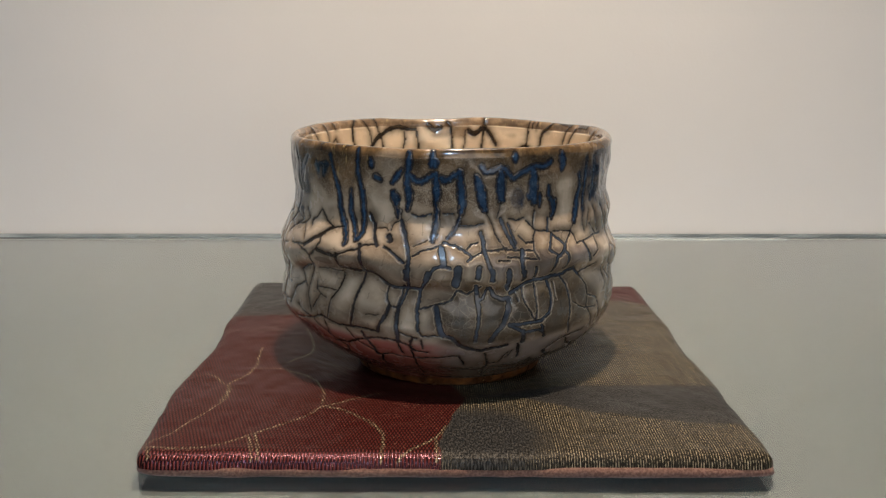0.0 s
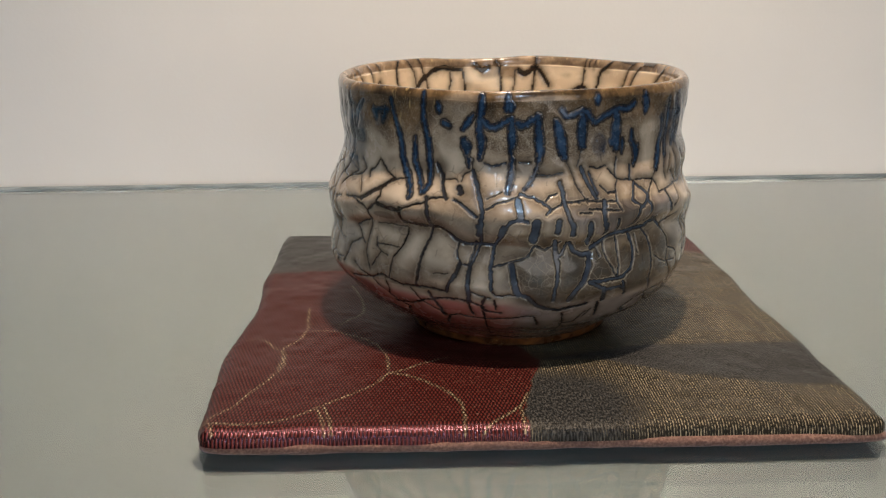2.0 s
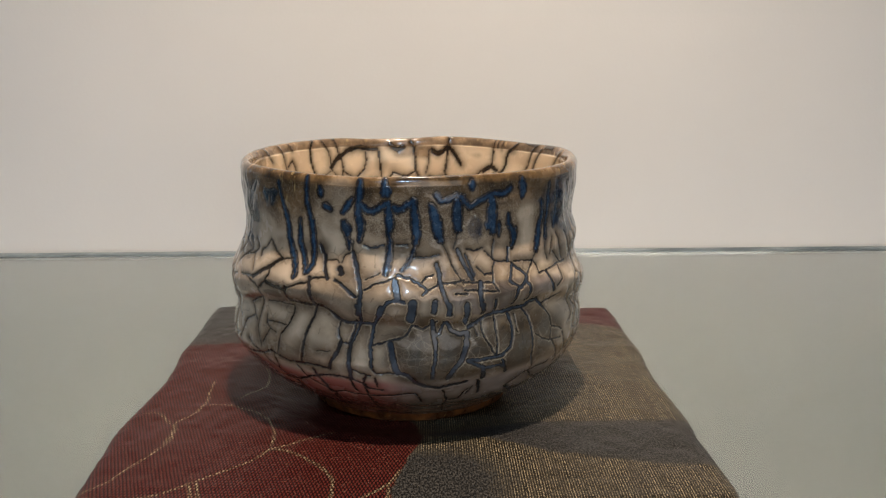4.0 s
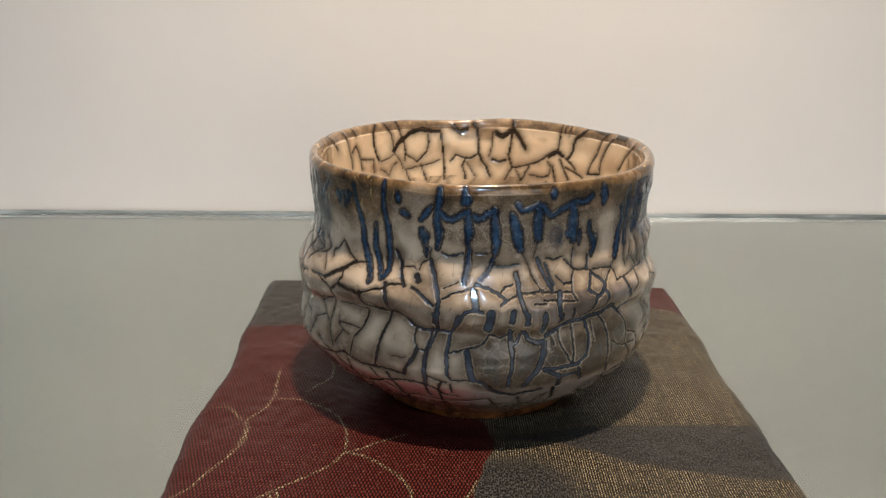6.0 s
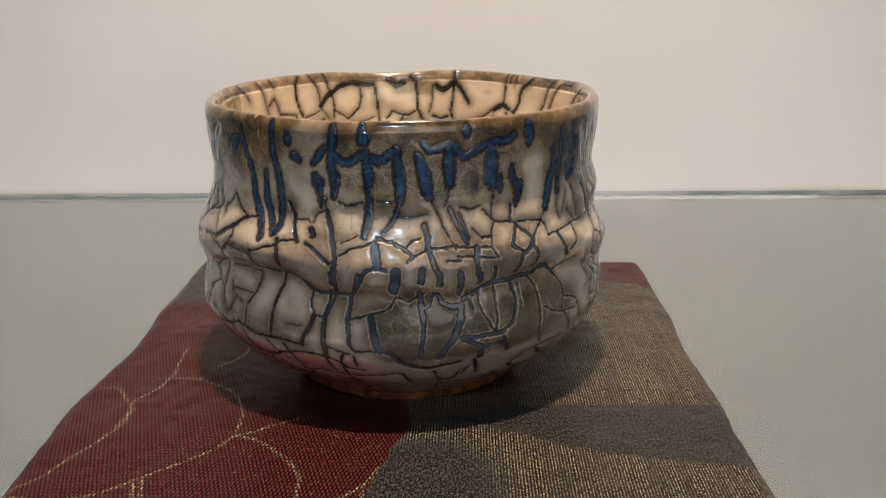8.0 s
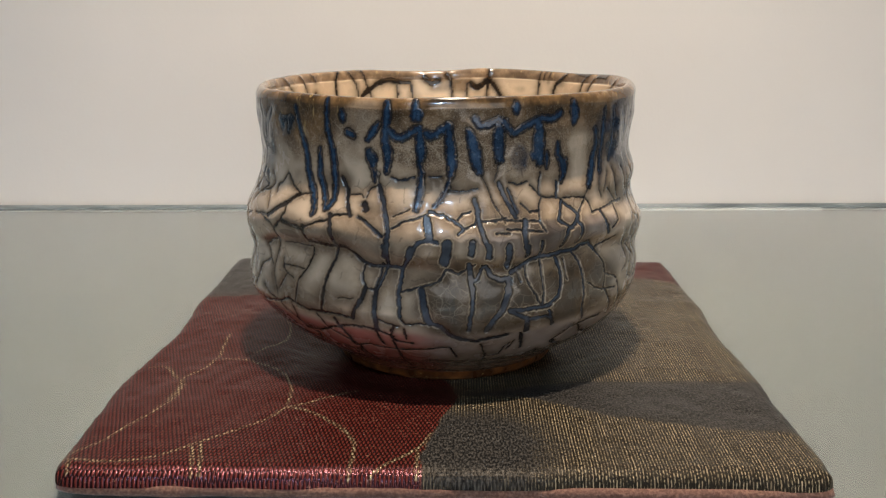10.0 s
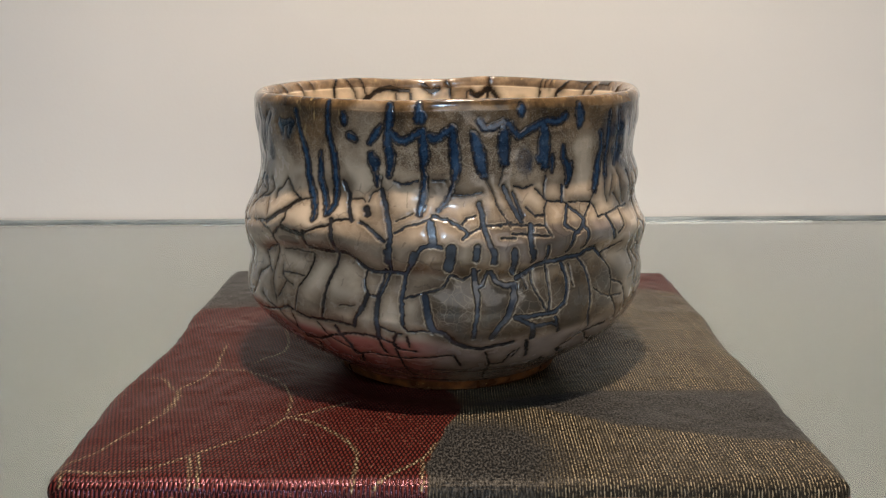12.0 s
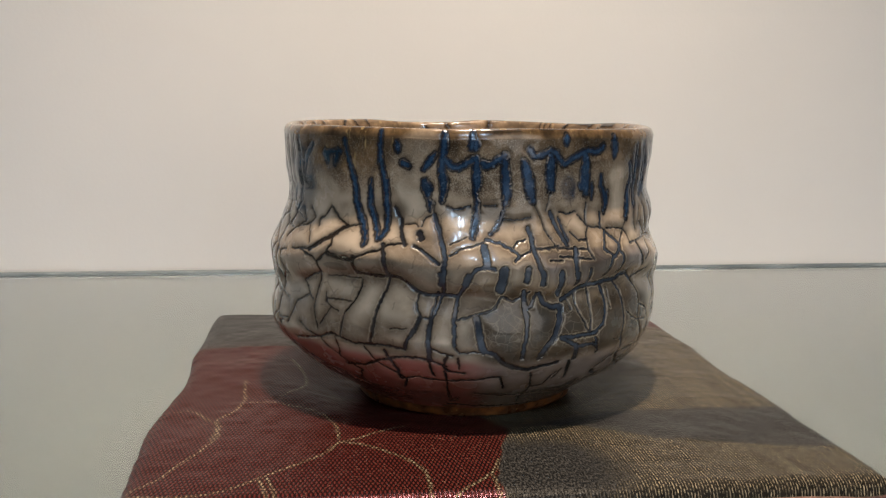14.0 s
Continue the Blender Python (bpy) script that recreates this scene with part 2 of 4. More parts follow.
def trim_material():
    n = Net("grey_sealant")
    p = n.coords()
    tone = n.mix(n.ramp(n.noise(n.scaled(p, 1, 1, 4), 14.0, 4.0), 0.35, 0.7), (0.12, 0.14, 0.145), (0.34, 0.37, 0.37))
    return n.finish(tone, 0.10)


WALL = wall_paint("warm_grey_wall_paint", (0.82, 0.77, 0.705))
ROOM = wall_paint("dim_room_paint", (0.20, 0.19, 0.18))
GLASS, BOARD, GLAZE, CLAY = glass_material(), board_material(), glaze_material(), clay_material()
BROCADE, COTTON, TRIM = brocade_material(), cotton_material(), trim_material()


# ---- mesh helpers ----
def mesh_object(name, bm, mat, parent=None, label="", smooth=False):
    data = bpy.data.meshes.new(name)
    bm.to_mesh(data)
    bm.free()
    data.materials.append(mat)
    if smooth:
        data.shade_smooth()
    ob = new(name, data)
    ob.parent = parent
    if label:
        tagged(ob, label)
    return ob


def grid_object(name, points, mat, wrap, parent=None, label="", layers=None):
    """A smooth sheet from rows of points (rows, columns, 3), with float layers on its vertices."""
    rows, cols, _ = points.shape
    index = np.arange(rows * cols).reshape(rows, cols)
    if wrap:
        index = np.concatenate([index, index[:, :1]], axis=1)
    quads = np.stack([index[:-1, :-1], index[:-1, 1:], index[1:, 1:], index[1:, :-1]], axis=-1).reshape(-1, 4)
    data = bpy.data.meshes.new(name)
    data.vertices.add(rows * cols)
    data.vertices.foreach_set("co", points.astype(np.float32).ravel())
    data.loops.add(quads.size)
    data.loops.foreach_set("vertex_index", quads.astype(np.int32).ravel())
    data.polygons.add(len(quads))
    data.polygons.foreach_set("loop_start", np.arange(0, quads.size, 4, dtype=np.int32))
    data.polygons.foreach_set("loop_total", np.full(len(quads), 4, dtype=np.int32))
    data.update(calc_edges=True)
    for key, values in (layers or {}).items():
        layer = data.attributes.new(key, "FLOAT", "POINT")
        layer.data.foreach_set("value", values.astype(np.float32).ravel())
    data.materials.append(mat)
    data.shade_smooth()
    ob = new(name, data)
    ob.parent = parent
    if label:
        tagged(ob, label)
    return ob


def box(name, low, high, mat, parent=None, label="", bevel=0.0, turn=0.0):
    bm = bmesh.new()
    bmesh.ops.create_cube(bm, size=1.0)
    size = Vector(high) - Vector(low)
    middle = (Vector(high) + Vector(low)) / 2
    bmesh.ops.scale(bm, vec=size, verts=bm.verts)
    if bevel:
        bmesh.ops.bevel(bm, geom=bm.edges[:], offset=bevel, segments=2, affect="EDGES")
    bmesh.ops.translate(bm, vec=middle, verts=bm.verts)
    ob = mesh_object(name, bm, mat, parent, label)
    if turn:
        ob.rotation_euler = (0, 0, radians(turn))
    return ob


# ---- value noise on arrays ----
def value_noise(u, v, cells_u, seed):
    """Smooth noise 0..1; u wraps after cells_u."""
    table = np.random.RandomState(seed).rand(256, 256)
    iu, iv = np.floor(u).astype(int), np.floor(v).astype(int)
    fu, fv = u - iu, v - iv
    fu, fv = fu * fu * (3 - 2 * fu), fv * fv * (3 - 2 * fv)
    a0, a1 = iu % cells_u, (iu + 1) % cells_u
    b0, b1 = iv % 256, (iv + 1) % 256
    low = table[a0, b0] * (1 - fu) + table[a1, b0] * fu
    high = table[a0, b1] * (1 - fu) + table[a1, b1] * fu
    return low * (1 - fv) + high * fv


def soft(x, low, high):
    t = np.clip((x - low) / (high - low), 0, 1)
    return t * t * (3 - 2 * t)


# ---- the case: wall, glass shelf on a pale board, plain room round it ----
SKEW = 1.5
tagged(box("wall_north", (-1.3, 0.614, -0.6), (1.3, 0.70, 1.2), WALL, turn=SKEW), "smooth warm grey painted back wall of the case", "wall", kind="structure")
tagged(box("wall_east", (1.2, -1.5, -0.6), (1.3, 0.75, 1.2), ROOM), "plain dim side wall", "wall", kind="structure")
tagged(box("wall_west", (-1.3, -1.5, -0.6), (-1.2, 0.75, 1.2), ROOM), "plain dim side wall", "wall", kind="structure")
tagged(box("wall_south", (-1.3, -1.6, -0.6), (1.3, -1.5, 1.2), ROOM), "plain dim room wall", "wall", kind="structure")
tagged(box("ceiling", (-1.3, -1.6, 1.2), (1.3, 0.75, 1.3), ROOM), "plain dim ceiling", "ceiling", kind="structure")
tagged(box("floor", (-1.3, -1.6, -0.7), (1.3, 0.75, -0.6), ROOM), "plain dim floor", "floor", kind="structure")
tagged(box("shelf_board", (-1.15, 0.13, -0.037), (1.15, 0.6075, -0.0113), BOARD, bevel=0.001, turn=SKEW), "pale grey-green board under the glass shelf", "shelf", kind="structure")
glass = tagged(box("glass_shelf", (-1.15, 0.125, -0.0108), (1.15, 0.6075, -0.0028), GLASS, bevel=0.0008, turn=SKEW), "clear pale green glass shelf on a light board", "glass shelf", kind="structure")
glass.visible_shadow = False


def build_trim():
    """A rounded sealant bead along the joint."""
    n, m = 24, 90
    along = np.linspace(-1.15, 1.15, m)
    around = np.linspace(0, 2 * math.pi, n, endpoint=False)
    fat = 1 + 0.10 * (value_noise(along * 30 + 60, np.zeros(m), 200, 15) - 0.5)
    x = np.repeat(along[:, None], n, axis=1)
    y = 0.6108 + 0.0021 * fat[:, None] * np.cos(around)[None, :]
    z = -0.0032 + 0.0021 * fat[:, None] * np.sin(around)[None, :]
    ob = grid_object("trim", np.stack([x, y, z], axis=-1), TRIM, True)
    ob.rotation_euler = (0, 0, radians(SKEW))
    return ob


tagged(build_trim(), "thin glossy grey sealant bead between glass shelf and wall", "trim", kind="structure")



# ---- the brocade mat ----
MAT_X, MAT_Y, MAT_HALF = 0.0, 0.3515, 0.095
MAT_SLIDE = (0.002, 0.0078)
mat_thing = tagged(new("brocade_mat"), "padded burgundy and charcoal silk brocade mat with brown cotton backing", "mat")
mat_thing.location = (MAT_X, MAT_Y, -0.0028)


def curve_distance(x, y, points):
    """Distance in mm from every vertex to a smooth line through the points."""
    pts = np.array(points, float)
    dense = []
    for i in range(len(pts) - 1):
        p0, p1, p2, p3 = pts[max(i - 1, 0)], pts[i], pts[i + 1], pts[min(i + 2, len(pts) - 1)]
        for t in np.linspace(0, 1, 7)[: -1]:
            dense.append(0.5 * (2 * p1 + (p2 - p0) * t + (2 * p0 - 5 * p1 + 4 * p2 - p3) * t * t + (3 * p1 - p0 - 3 * p2 + p3) * t ** 3))
    dense.append(pts[-1])
    best = np.full(x.shape, 1e9)
    for a, b in zip(dense[:-1], dense[1:]):
        d = b - a
        near = (np.minimum(a[0], b[0]) - 6 < x) & (x < np.maximum(a[0], b[0]) + 6) & (np.minimum(a[1], b[1]) - 6 < y) & (y < np.maximum(a[1], b[1]) + 6)
        xs, ys = x[near], y[near]
        t = np.clip(((xs - a[0]) * d[0] + (ys - a[1]) * d[1]) / max(d @ d, 1e-9), 0, 1)
        best[near] = np.minimum(best[near], np.hypot(xs - a[0] - t * d[0], ys - a[1] - t * d[1]))
    return best


def edge_wave(s, seed):
    return 0.0007 * (value_noise(s * 55 + 40, np.full_like(s, seed), 200, 5) - 0.5) + 0.0010 * (value_noise(s * 22 + 40, np.full_like(s, seed + 3.0), 200, 6) - 0.5)


def build_mat():
    n = 430
    q = np.linspace(-1, 1, n)
    q = np.sign(q) * (1 - (1 - np.abs(q)) ** 1.0)
    gx, gy = np.meshgrid(q, q)
    x, y = gx * MAT_HALF + MAT_SLIDE[0] * (gx + 1) / 2, gy * MAT_HALF + MAT_SLIDE[1] * (gy + 1) / 2 - 0.001 * np.clip(-gy, 0, 1) ** 4
    # uneven hems, rounded corners
    x = x + edge_wave(y, 1.0) * np.abs(gx) ** 6 * np.sign(gx) * 2.6 + 0.0006 * (value_noise(gy * 48 + 60, gx * 0 + 7.0, 200, 9) - 0.5) * np.abs(gx) ** 20
    y = y + edge_wave(x, 2.0) * np.abs(gy) ** 6 * np.sign(gy) * 1.6
    corner = np.clip(np.abs(gx), 0, 1) ** 24 * np.clip(np.abs(gy), 0, 1) ** 24
    x = x - 0.0026 * np.exp(-((y * 1000 + 48) / 24) ** 2) * np.clip(-gx, 0, 1) ** 8
    x, y = x - 0.0022 * corner * np.sign(gx), y - 0.0022 * corner * np.sign(gy)
    x, y = x - 0.0036 * ((gy + 1) / 2) * ((1 - gx) / 2), y + 0.0035 * ((gy + 1) / 2) ** 2 * ((1 - gx) / 2)
    rim = np.minimum(MAT_HALF - np.abs(gx) * MAT_HALF, MAT_HALF - np.abs(gy) * MAT_HALF)
    roll = np.sqrt(np.clip(1 - (1 - np.clip(rim / 0.0050, 0, 1)) ** 2, 0, 1))
    puff = 0.0006 * soft(rim, 0.0, 0.03)
    dent = 0.0051 * (1 - soft(np.hypot(x, y - 0.0055), 0.037, 0.063))
    folds = 0.0005 * (value_noise(gx * 9 + 20, gy * 9 + 20, 200, 11) - 0.5) + 0.0003 * (value_noise(gx * 26 + 40, gy * 26 + 40, 200, 12) - 0.5)
    z = 0.0030 + 0.0042 * roll + puff - dent + folds * soft(rim, 0.0, 0.006)
    mx, my = x * 1000, y * 1000
    wob = 1.2 * (value_noise(mx * 0.25 + 60, my * 0.25 + 60, 200, 3) - 0.5)
    # fields
    border = np.interp(my, [-95, -86, -77, -67, -57, -51, -35, -15, 40], [-4, -4, -2, 1, 4, 5, 3, -5, -30]) + wob
    red = soft(border - mx, -0.4, 0.4)
    back_left = soft(my - (46 + 0.03 * mx + wob), -0.5, 0.5) * soft(-20 - mx, -0.5, 0.5)
    red = red * (1 - back_left)
    back_right = soft(my - (70 - 0.028 * (mx - 80) ** 2 * np.sign(mx - 80) + wob), -0.8, 0.8) * soft(mx - 40, -0.5, 0.5)
    red = np.maximum(red, back_right)
    upper = np.interp(mx, [0, 27, 50, 95], [-47, -42, -41, -39])
    lower = np.interp(mx, [0, 26, 48, 70, 95], [-47, -53, -65, -71, -73])
    band = soft(upper - my + wob, -1, 1) * soft(my - lower + wob, -1, 1)
    near_patch = (1 - soft(np.hypot((mx - 8) / 24, (my + 82) / 22) + 0.12 * wob, 0.6, 1.2)) * (1 - red)
    charcoal = np.clip(np.maximum(np.maximum(band, near_patch), back_left), 0, 1) * (1 - red)
    # gold thread curves in the burgundy field
    gold = np.zeros_like(mx)

    def thread(width, *points):
        nonlocal gold
        d = curve_distance(mx, my, points)
        gold = np.maximum(gold, 1 - soft(d, width * 0.45, width * 0.75))

    thread(0.75, (-93, -90), (-85, -91), (-79, -91), (-73, -90), (-67, -87), (-63, -84), (-58, -79), (-51, -73), (-46, -67), (-43, -61), (-38, -58), (-33, -54), (-28, -51), (-24, -48))
    thread(0.8, (-43, -60), (-36, -63), (-29, -69), (-23, -77), (-21, -84), (-21, -95))
    thread(0.85, (-92, -88), (-86, -81), (-83, -73), (-79, -64), (-76, -54), (-77, -46), (-78, -40), (-74, -33), (-72, -23), (-73, -13), (-74, -1))
    thread(1.2, (-77, -55), (-76.5, -48), (-77.5, -42))
    thread(0.75, (-91, -31), (-86, -31), (-80, -40))
    thread(0.75, (-70, -25), (-64, -25), (-58, -28), (-50, -34), (-44, -46), (-43, -58))
    thread(0.8, (-61, -19), (-57, -12), (-54, -4), (-55, 8), (-60, 24))
    thread(0.75, (-62, -84), (-60, -90), (-59, -95))
    thread(0.75, (-60, -83), (-58, -90), (-57, -95))
    thread(0.8, (-16, -95), (-12, -91), (-8, -87), (-4, -82), (-2, -76))
    thread(0.8, (-5, -84), (-4.6, -95))
    thread(0.8, (-90, -91), (-89, -95))
    gold = gold * red
    layers = {"red": red, "gold_line": gold, "charcoal": charcoal, "hem": 1 - soft(MAT_HALF * (1 + gy), 0.0016, 0.0038)}
    grid_object("brocade_top", np.stack([x, y, z], axis=-1), BROCADE, False, mat_thing, "burgundy and old-gold brocade with gold thread curves", layers)
    # cotton backing with a rounded, slightly puckered hem
    m = 360
    s = np.linspace(0, 4, m, endpoint=False)
    side, t = s.astype(int) % 4, (s - s.astype(int)) * 2 - 1
    cx = np.select([side == 0, side == 1, side == 2, side == 3], [t, np.ones(m), -t, -np.ones(m)])
    cy = np.select([side == 0, side == 1, side == 2, side == 3], [-np.ones(m), t, np.ones(m), -t])
    pucker = 0.0012 * (value_noise(s * 14, np.zeros(m), 56, 21) - 0.5) + 0.0007 * (value_noise(s * 40, np.zeros(m), 160, 22) - 0.5)
    cut = 1 - 0.016 * (np.abs(cx) * np.abs(cy)) ** 20
    rings = []
    for inset, height in ((0.010, 0.0002), (0.0014, 0.0002), (0.0004, 0.0009), (0.0, 0.0019), (0.0003, 0.0029), (0.0012, 0.0035), (0.0040, 0.0034)):
        half = MAT_HALF - inset
        lift = pucker * 0.3 if height > 0.0005 else 0
        bx = cx * cut * (half - 0.0006 + 0.6 * pucker) + MAT_SLIDE[0] * (cx + 1) / 2
        by = cy * cut * (half + pucker) + MAT_SLIDE[1] * (cy + 1) / 2 - np.where(cy < -0.97, 0.0016, 0.0)
        rings.append(np.stack([bx, by, np.full(m, height) + lift], axis=-1))
    grid_object("cotton_backing", np.array(rings), COTTON, True, mat_thing, "puckered brown cotton backing hem")


build_mat()


# ---- the tea bowl ----
BOWL_X, BOWL_Y, BOWL_Z = 0.0, 0.357, 0.0
DEPTH = 0.965
bowl = tagged(new("tea_bowl"), "hand-thrown stoneware tea bowl in crackled cream and blue glaze", "bowl")
bowl.location = (BOWL_X, BOWL_Y, BOWL_Z)
# wall profiles in mm: height, and radius on the west side, the front and the east side
WALL_Z = (3.6, 6.5, 10, 13, 17, 21, 24.5, 28, 31, 34, 37.5, 41, 45, 48.7, 53, 57, 60, 63.5, 66, 70, 75, 81, 86.6)
WALL_WEST = (37.8, 41.5, 47, 52, 57, 61, 63.6, 65, 65.2, 65, 64.5, 64.3, 64.9, 65.6, 64.5, 63, 61.8, 60.3, 59.4, 59.0, 59.5, 60.3, 60.6)
WALL_FRONT = (37.8, 41.5, 47, 52, 57, 60.6, 63, 64.5, 64.8, 64.6, 63.9, 63.6, 64.6, 65.4, 64.6, 63.2, 62, 61, 60.3, 59.7, 59.6, 59.9, 59.9)
WALL_EAST = (37.8, 41.5, 47, 52, 57, 60.4, 62.2, 63.3, 63.9, 63.8, 63.3, 63.0, 63.9, 64.4, 62.6, 60.9, 60.7, 61.3, 60.8, 59.6, 60.1, 60.8, 61.0)
IN_Z = (0.0866, 0.078, 0.066, 0.050, 0.034, 0.022, 0.015, 0.0115, 0.0105, 0.0100)
IN_R = (0.0566, 0.0556, 0.0550, 0.0575, 0.0575, 0.0530, 0.0440, 0.0300, 0.0150, 0.0003)


def smooth_table(x, y, n, width):
    xs = np.linspace(x[0], x[-1], n)
    ys = np.interp(xs, x, y)
    k = np.exp(-0.5 * (np.arange(-3 * width, 3 * width + 1) / width) ** 2)
    padded = np.concatenate([2 * ys[0] - ys[3 * width:0:-1], ys, 2 * ys[-1] - ys[-2:-3 * width - 2:-1]])
    return xs, np.convolve(padded, k / k.sum(), "valid")


def round_table(deg, keys, values, blur=3.0):
    """A smooth closed curve over the angle."""
    a = np.arange(-180, 180, 0.5)
    v = np.interp(a, keys, values, period=360)
    k = np.exp(-0.5 * (np.arange(-40, 41) * 0.5 / blur) ** 2)
    v = np.convolve(np.concatenate([v[-40:], v, v[:40]]), k / k.sum(), "valid")
    return np.interp(deg, a, v, period=360)


def crease_height(deg):
    """Height in mm of the crease under the thrown ridge, which rides up and down round the bowl."""
    return round_table(deg, (-120, -80, -68, -58, -50, -42, -25, -20, -15, -5, 3, 10, 16, 22, 30, 40, 46, 58, 78, 120), (41, 40, 41, 44, 46.5, 47.5, 47.3, 45, 43.4, 43, 42.4, 42.6, 43.3, 44.6, 46.3, 47.2, 46.8, 44, 40.5, 41), 2.0)


def rim_height(deg):
    """Height in mm of the uneven lip."""
    return round_table(deg, (-160, -149, -135, -120, -100, -75, -53, -30, -12, 0, 10, 30, 64, 90, 105, 125, 140, 155, 169, 180), (90.9, 91.8, 91.5, 91.2, 90.6, 89.4, 89.5, 89.0, 88.7, 89.1, 89.2, 89.2, 89.8, 90.9, 91.4, 90.8, 91.2, 91.8, 92.0, 90.8), 4.0)


def segment_distance(s, z, a, b):
    d = (b[0] - a[0], b[1] - a[1])
    t = np.clip(((s - a[0]) * d[0] + (z - a[1]) * d[1]) / max(d[0] ** 2 + d[1] ** 2, 1e-9), 0, 1)
    return np.hypot(s - a[0] - t * d[0], z - a[1] - t * d[1])


def cell_edges(s, z, span, size, seed, low, high, squash=1.0):
    """Distance in mm to the borders of random cells; s wraps after span."""
    rnd = np.random.RandomState(seed)
    cols, rows = max(int(span / size), 3), max(int((high - low) / (size * squash)), 2)
    px, pz = np.meshgrid(np.arange(cols), np.arange(-1, rows + 1))
    px = ((px + 0.5 + 0.5 * (pz % 2) + rnd.uniform(-0.42, 0.42, px.shape)) * span / cols).ravel()
    pz = (low + (pz + 0.5 + rnd.uniform(-0.42, 0.42, pz.shape)) * (high - low) / rows).ravel()
    first, second = np.full(s.shape, 1e9), np.full(s.shape, 1e9)
    for a, b in zip(px, pz):
        ds = np.abs(s - a)
        d = np.hypot(np.minimum(ds, span - ds), (z - b) / squash)
        second = np.minimum(second, np.maximum(d, first))
        first = np.minimum(first, d)
    return (second - first) * 0.5


FRONT_R = 62.0


class Glaze:
    """Masks over the outer wall, drawn stroke by stroke in degrees round the bowl and mm above its foot."""

    def __init__(self, theta, z):
        self.s, self.z = np.degrees(theta) * FRONT_R * math.pi / 180, z * 1000
        wob = [value_noise(self.s * f + 90, self.z * f + 90, 256, k) - 0.5 for f, k in ((0.35, 31), (0.35, 32), (1.3, 33), (1.3, 34), (3.1, 35), (3.1, 36))]
        self.ws, self.wz = self.s + 0.4 * wob[0] + 0.4 * wob[2] + 0.16 * wob[4], self.z + 0.4 * wob[1] + 0.4 * wob[3] + 0.16 * wob[5]
        self.crack = np.full(theta.shape, 9.0)
        self.drip = np.full(theta.shape, 9.0)

    def half_width(self, half, s, z, a, b, start, share, upright):
        """Runs are thin where they start, full past their middle and thin again at the tip."""
        if not upright:
            return half
        d = (b[0] - a[0], b[1] - a[1])
        t = start + share * np.clip(((s - a[0]) * d[0] + (z - a[1]) * d[1]) / max(d[0] ** 2 + d[1] ** 2, 1e-9), 0, 1)
        return half * (0.72 + 0.42 * np.sin(math.pi * t ** 1.1))

    def stroke(self, field, width, points, swelling=False):
        s, z = self.ws, self.wz
        pts = [(a * FRONT_R * math.pi / 180, b) for a, b in points]
        half = width / 2
        total = sum(math.dist(a, b) for a, b in zip(pts[:-1], pts[1:]))
        upright = swelling and abs(pts[-1][1] - pts[0][1]) > abs(pts[-1][0] - pts[0][0])
        gone = 0.0
        for a, b in zip(pts[:-1], pts[1:]):
            near = (s > min(a[0], b[0]) - 4) & (s < max(a[0], b[0]) + 4) & (z > min(a[1], b[1]) - 4) & (z < max(a[1], b[1]) + 4)
            field[near] = np.minimum(field[near], segment_distance(s[near], z[near], a, b) - self.half_width(half, s[near], z[near], a, b, gone / total, math.dist(a, b) / total, upright))
            gone += math.dist(a, b)


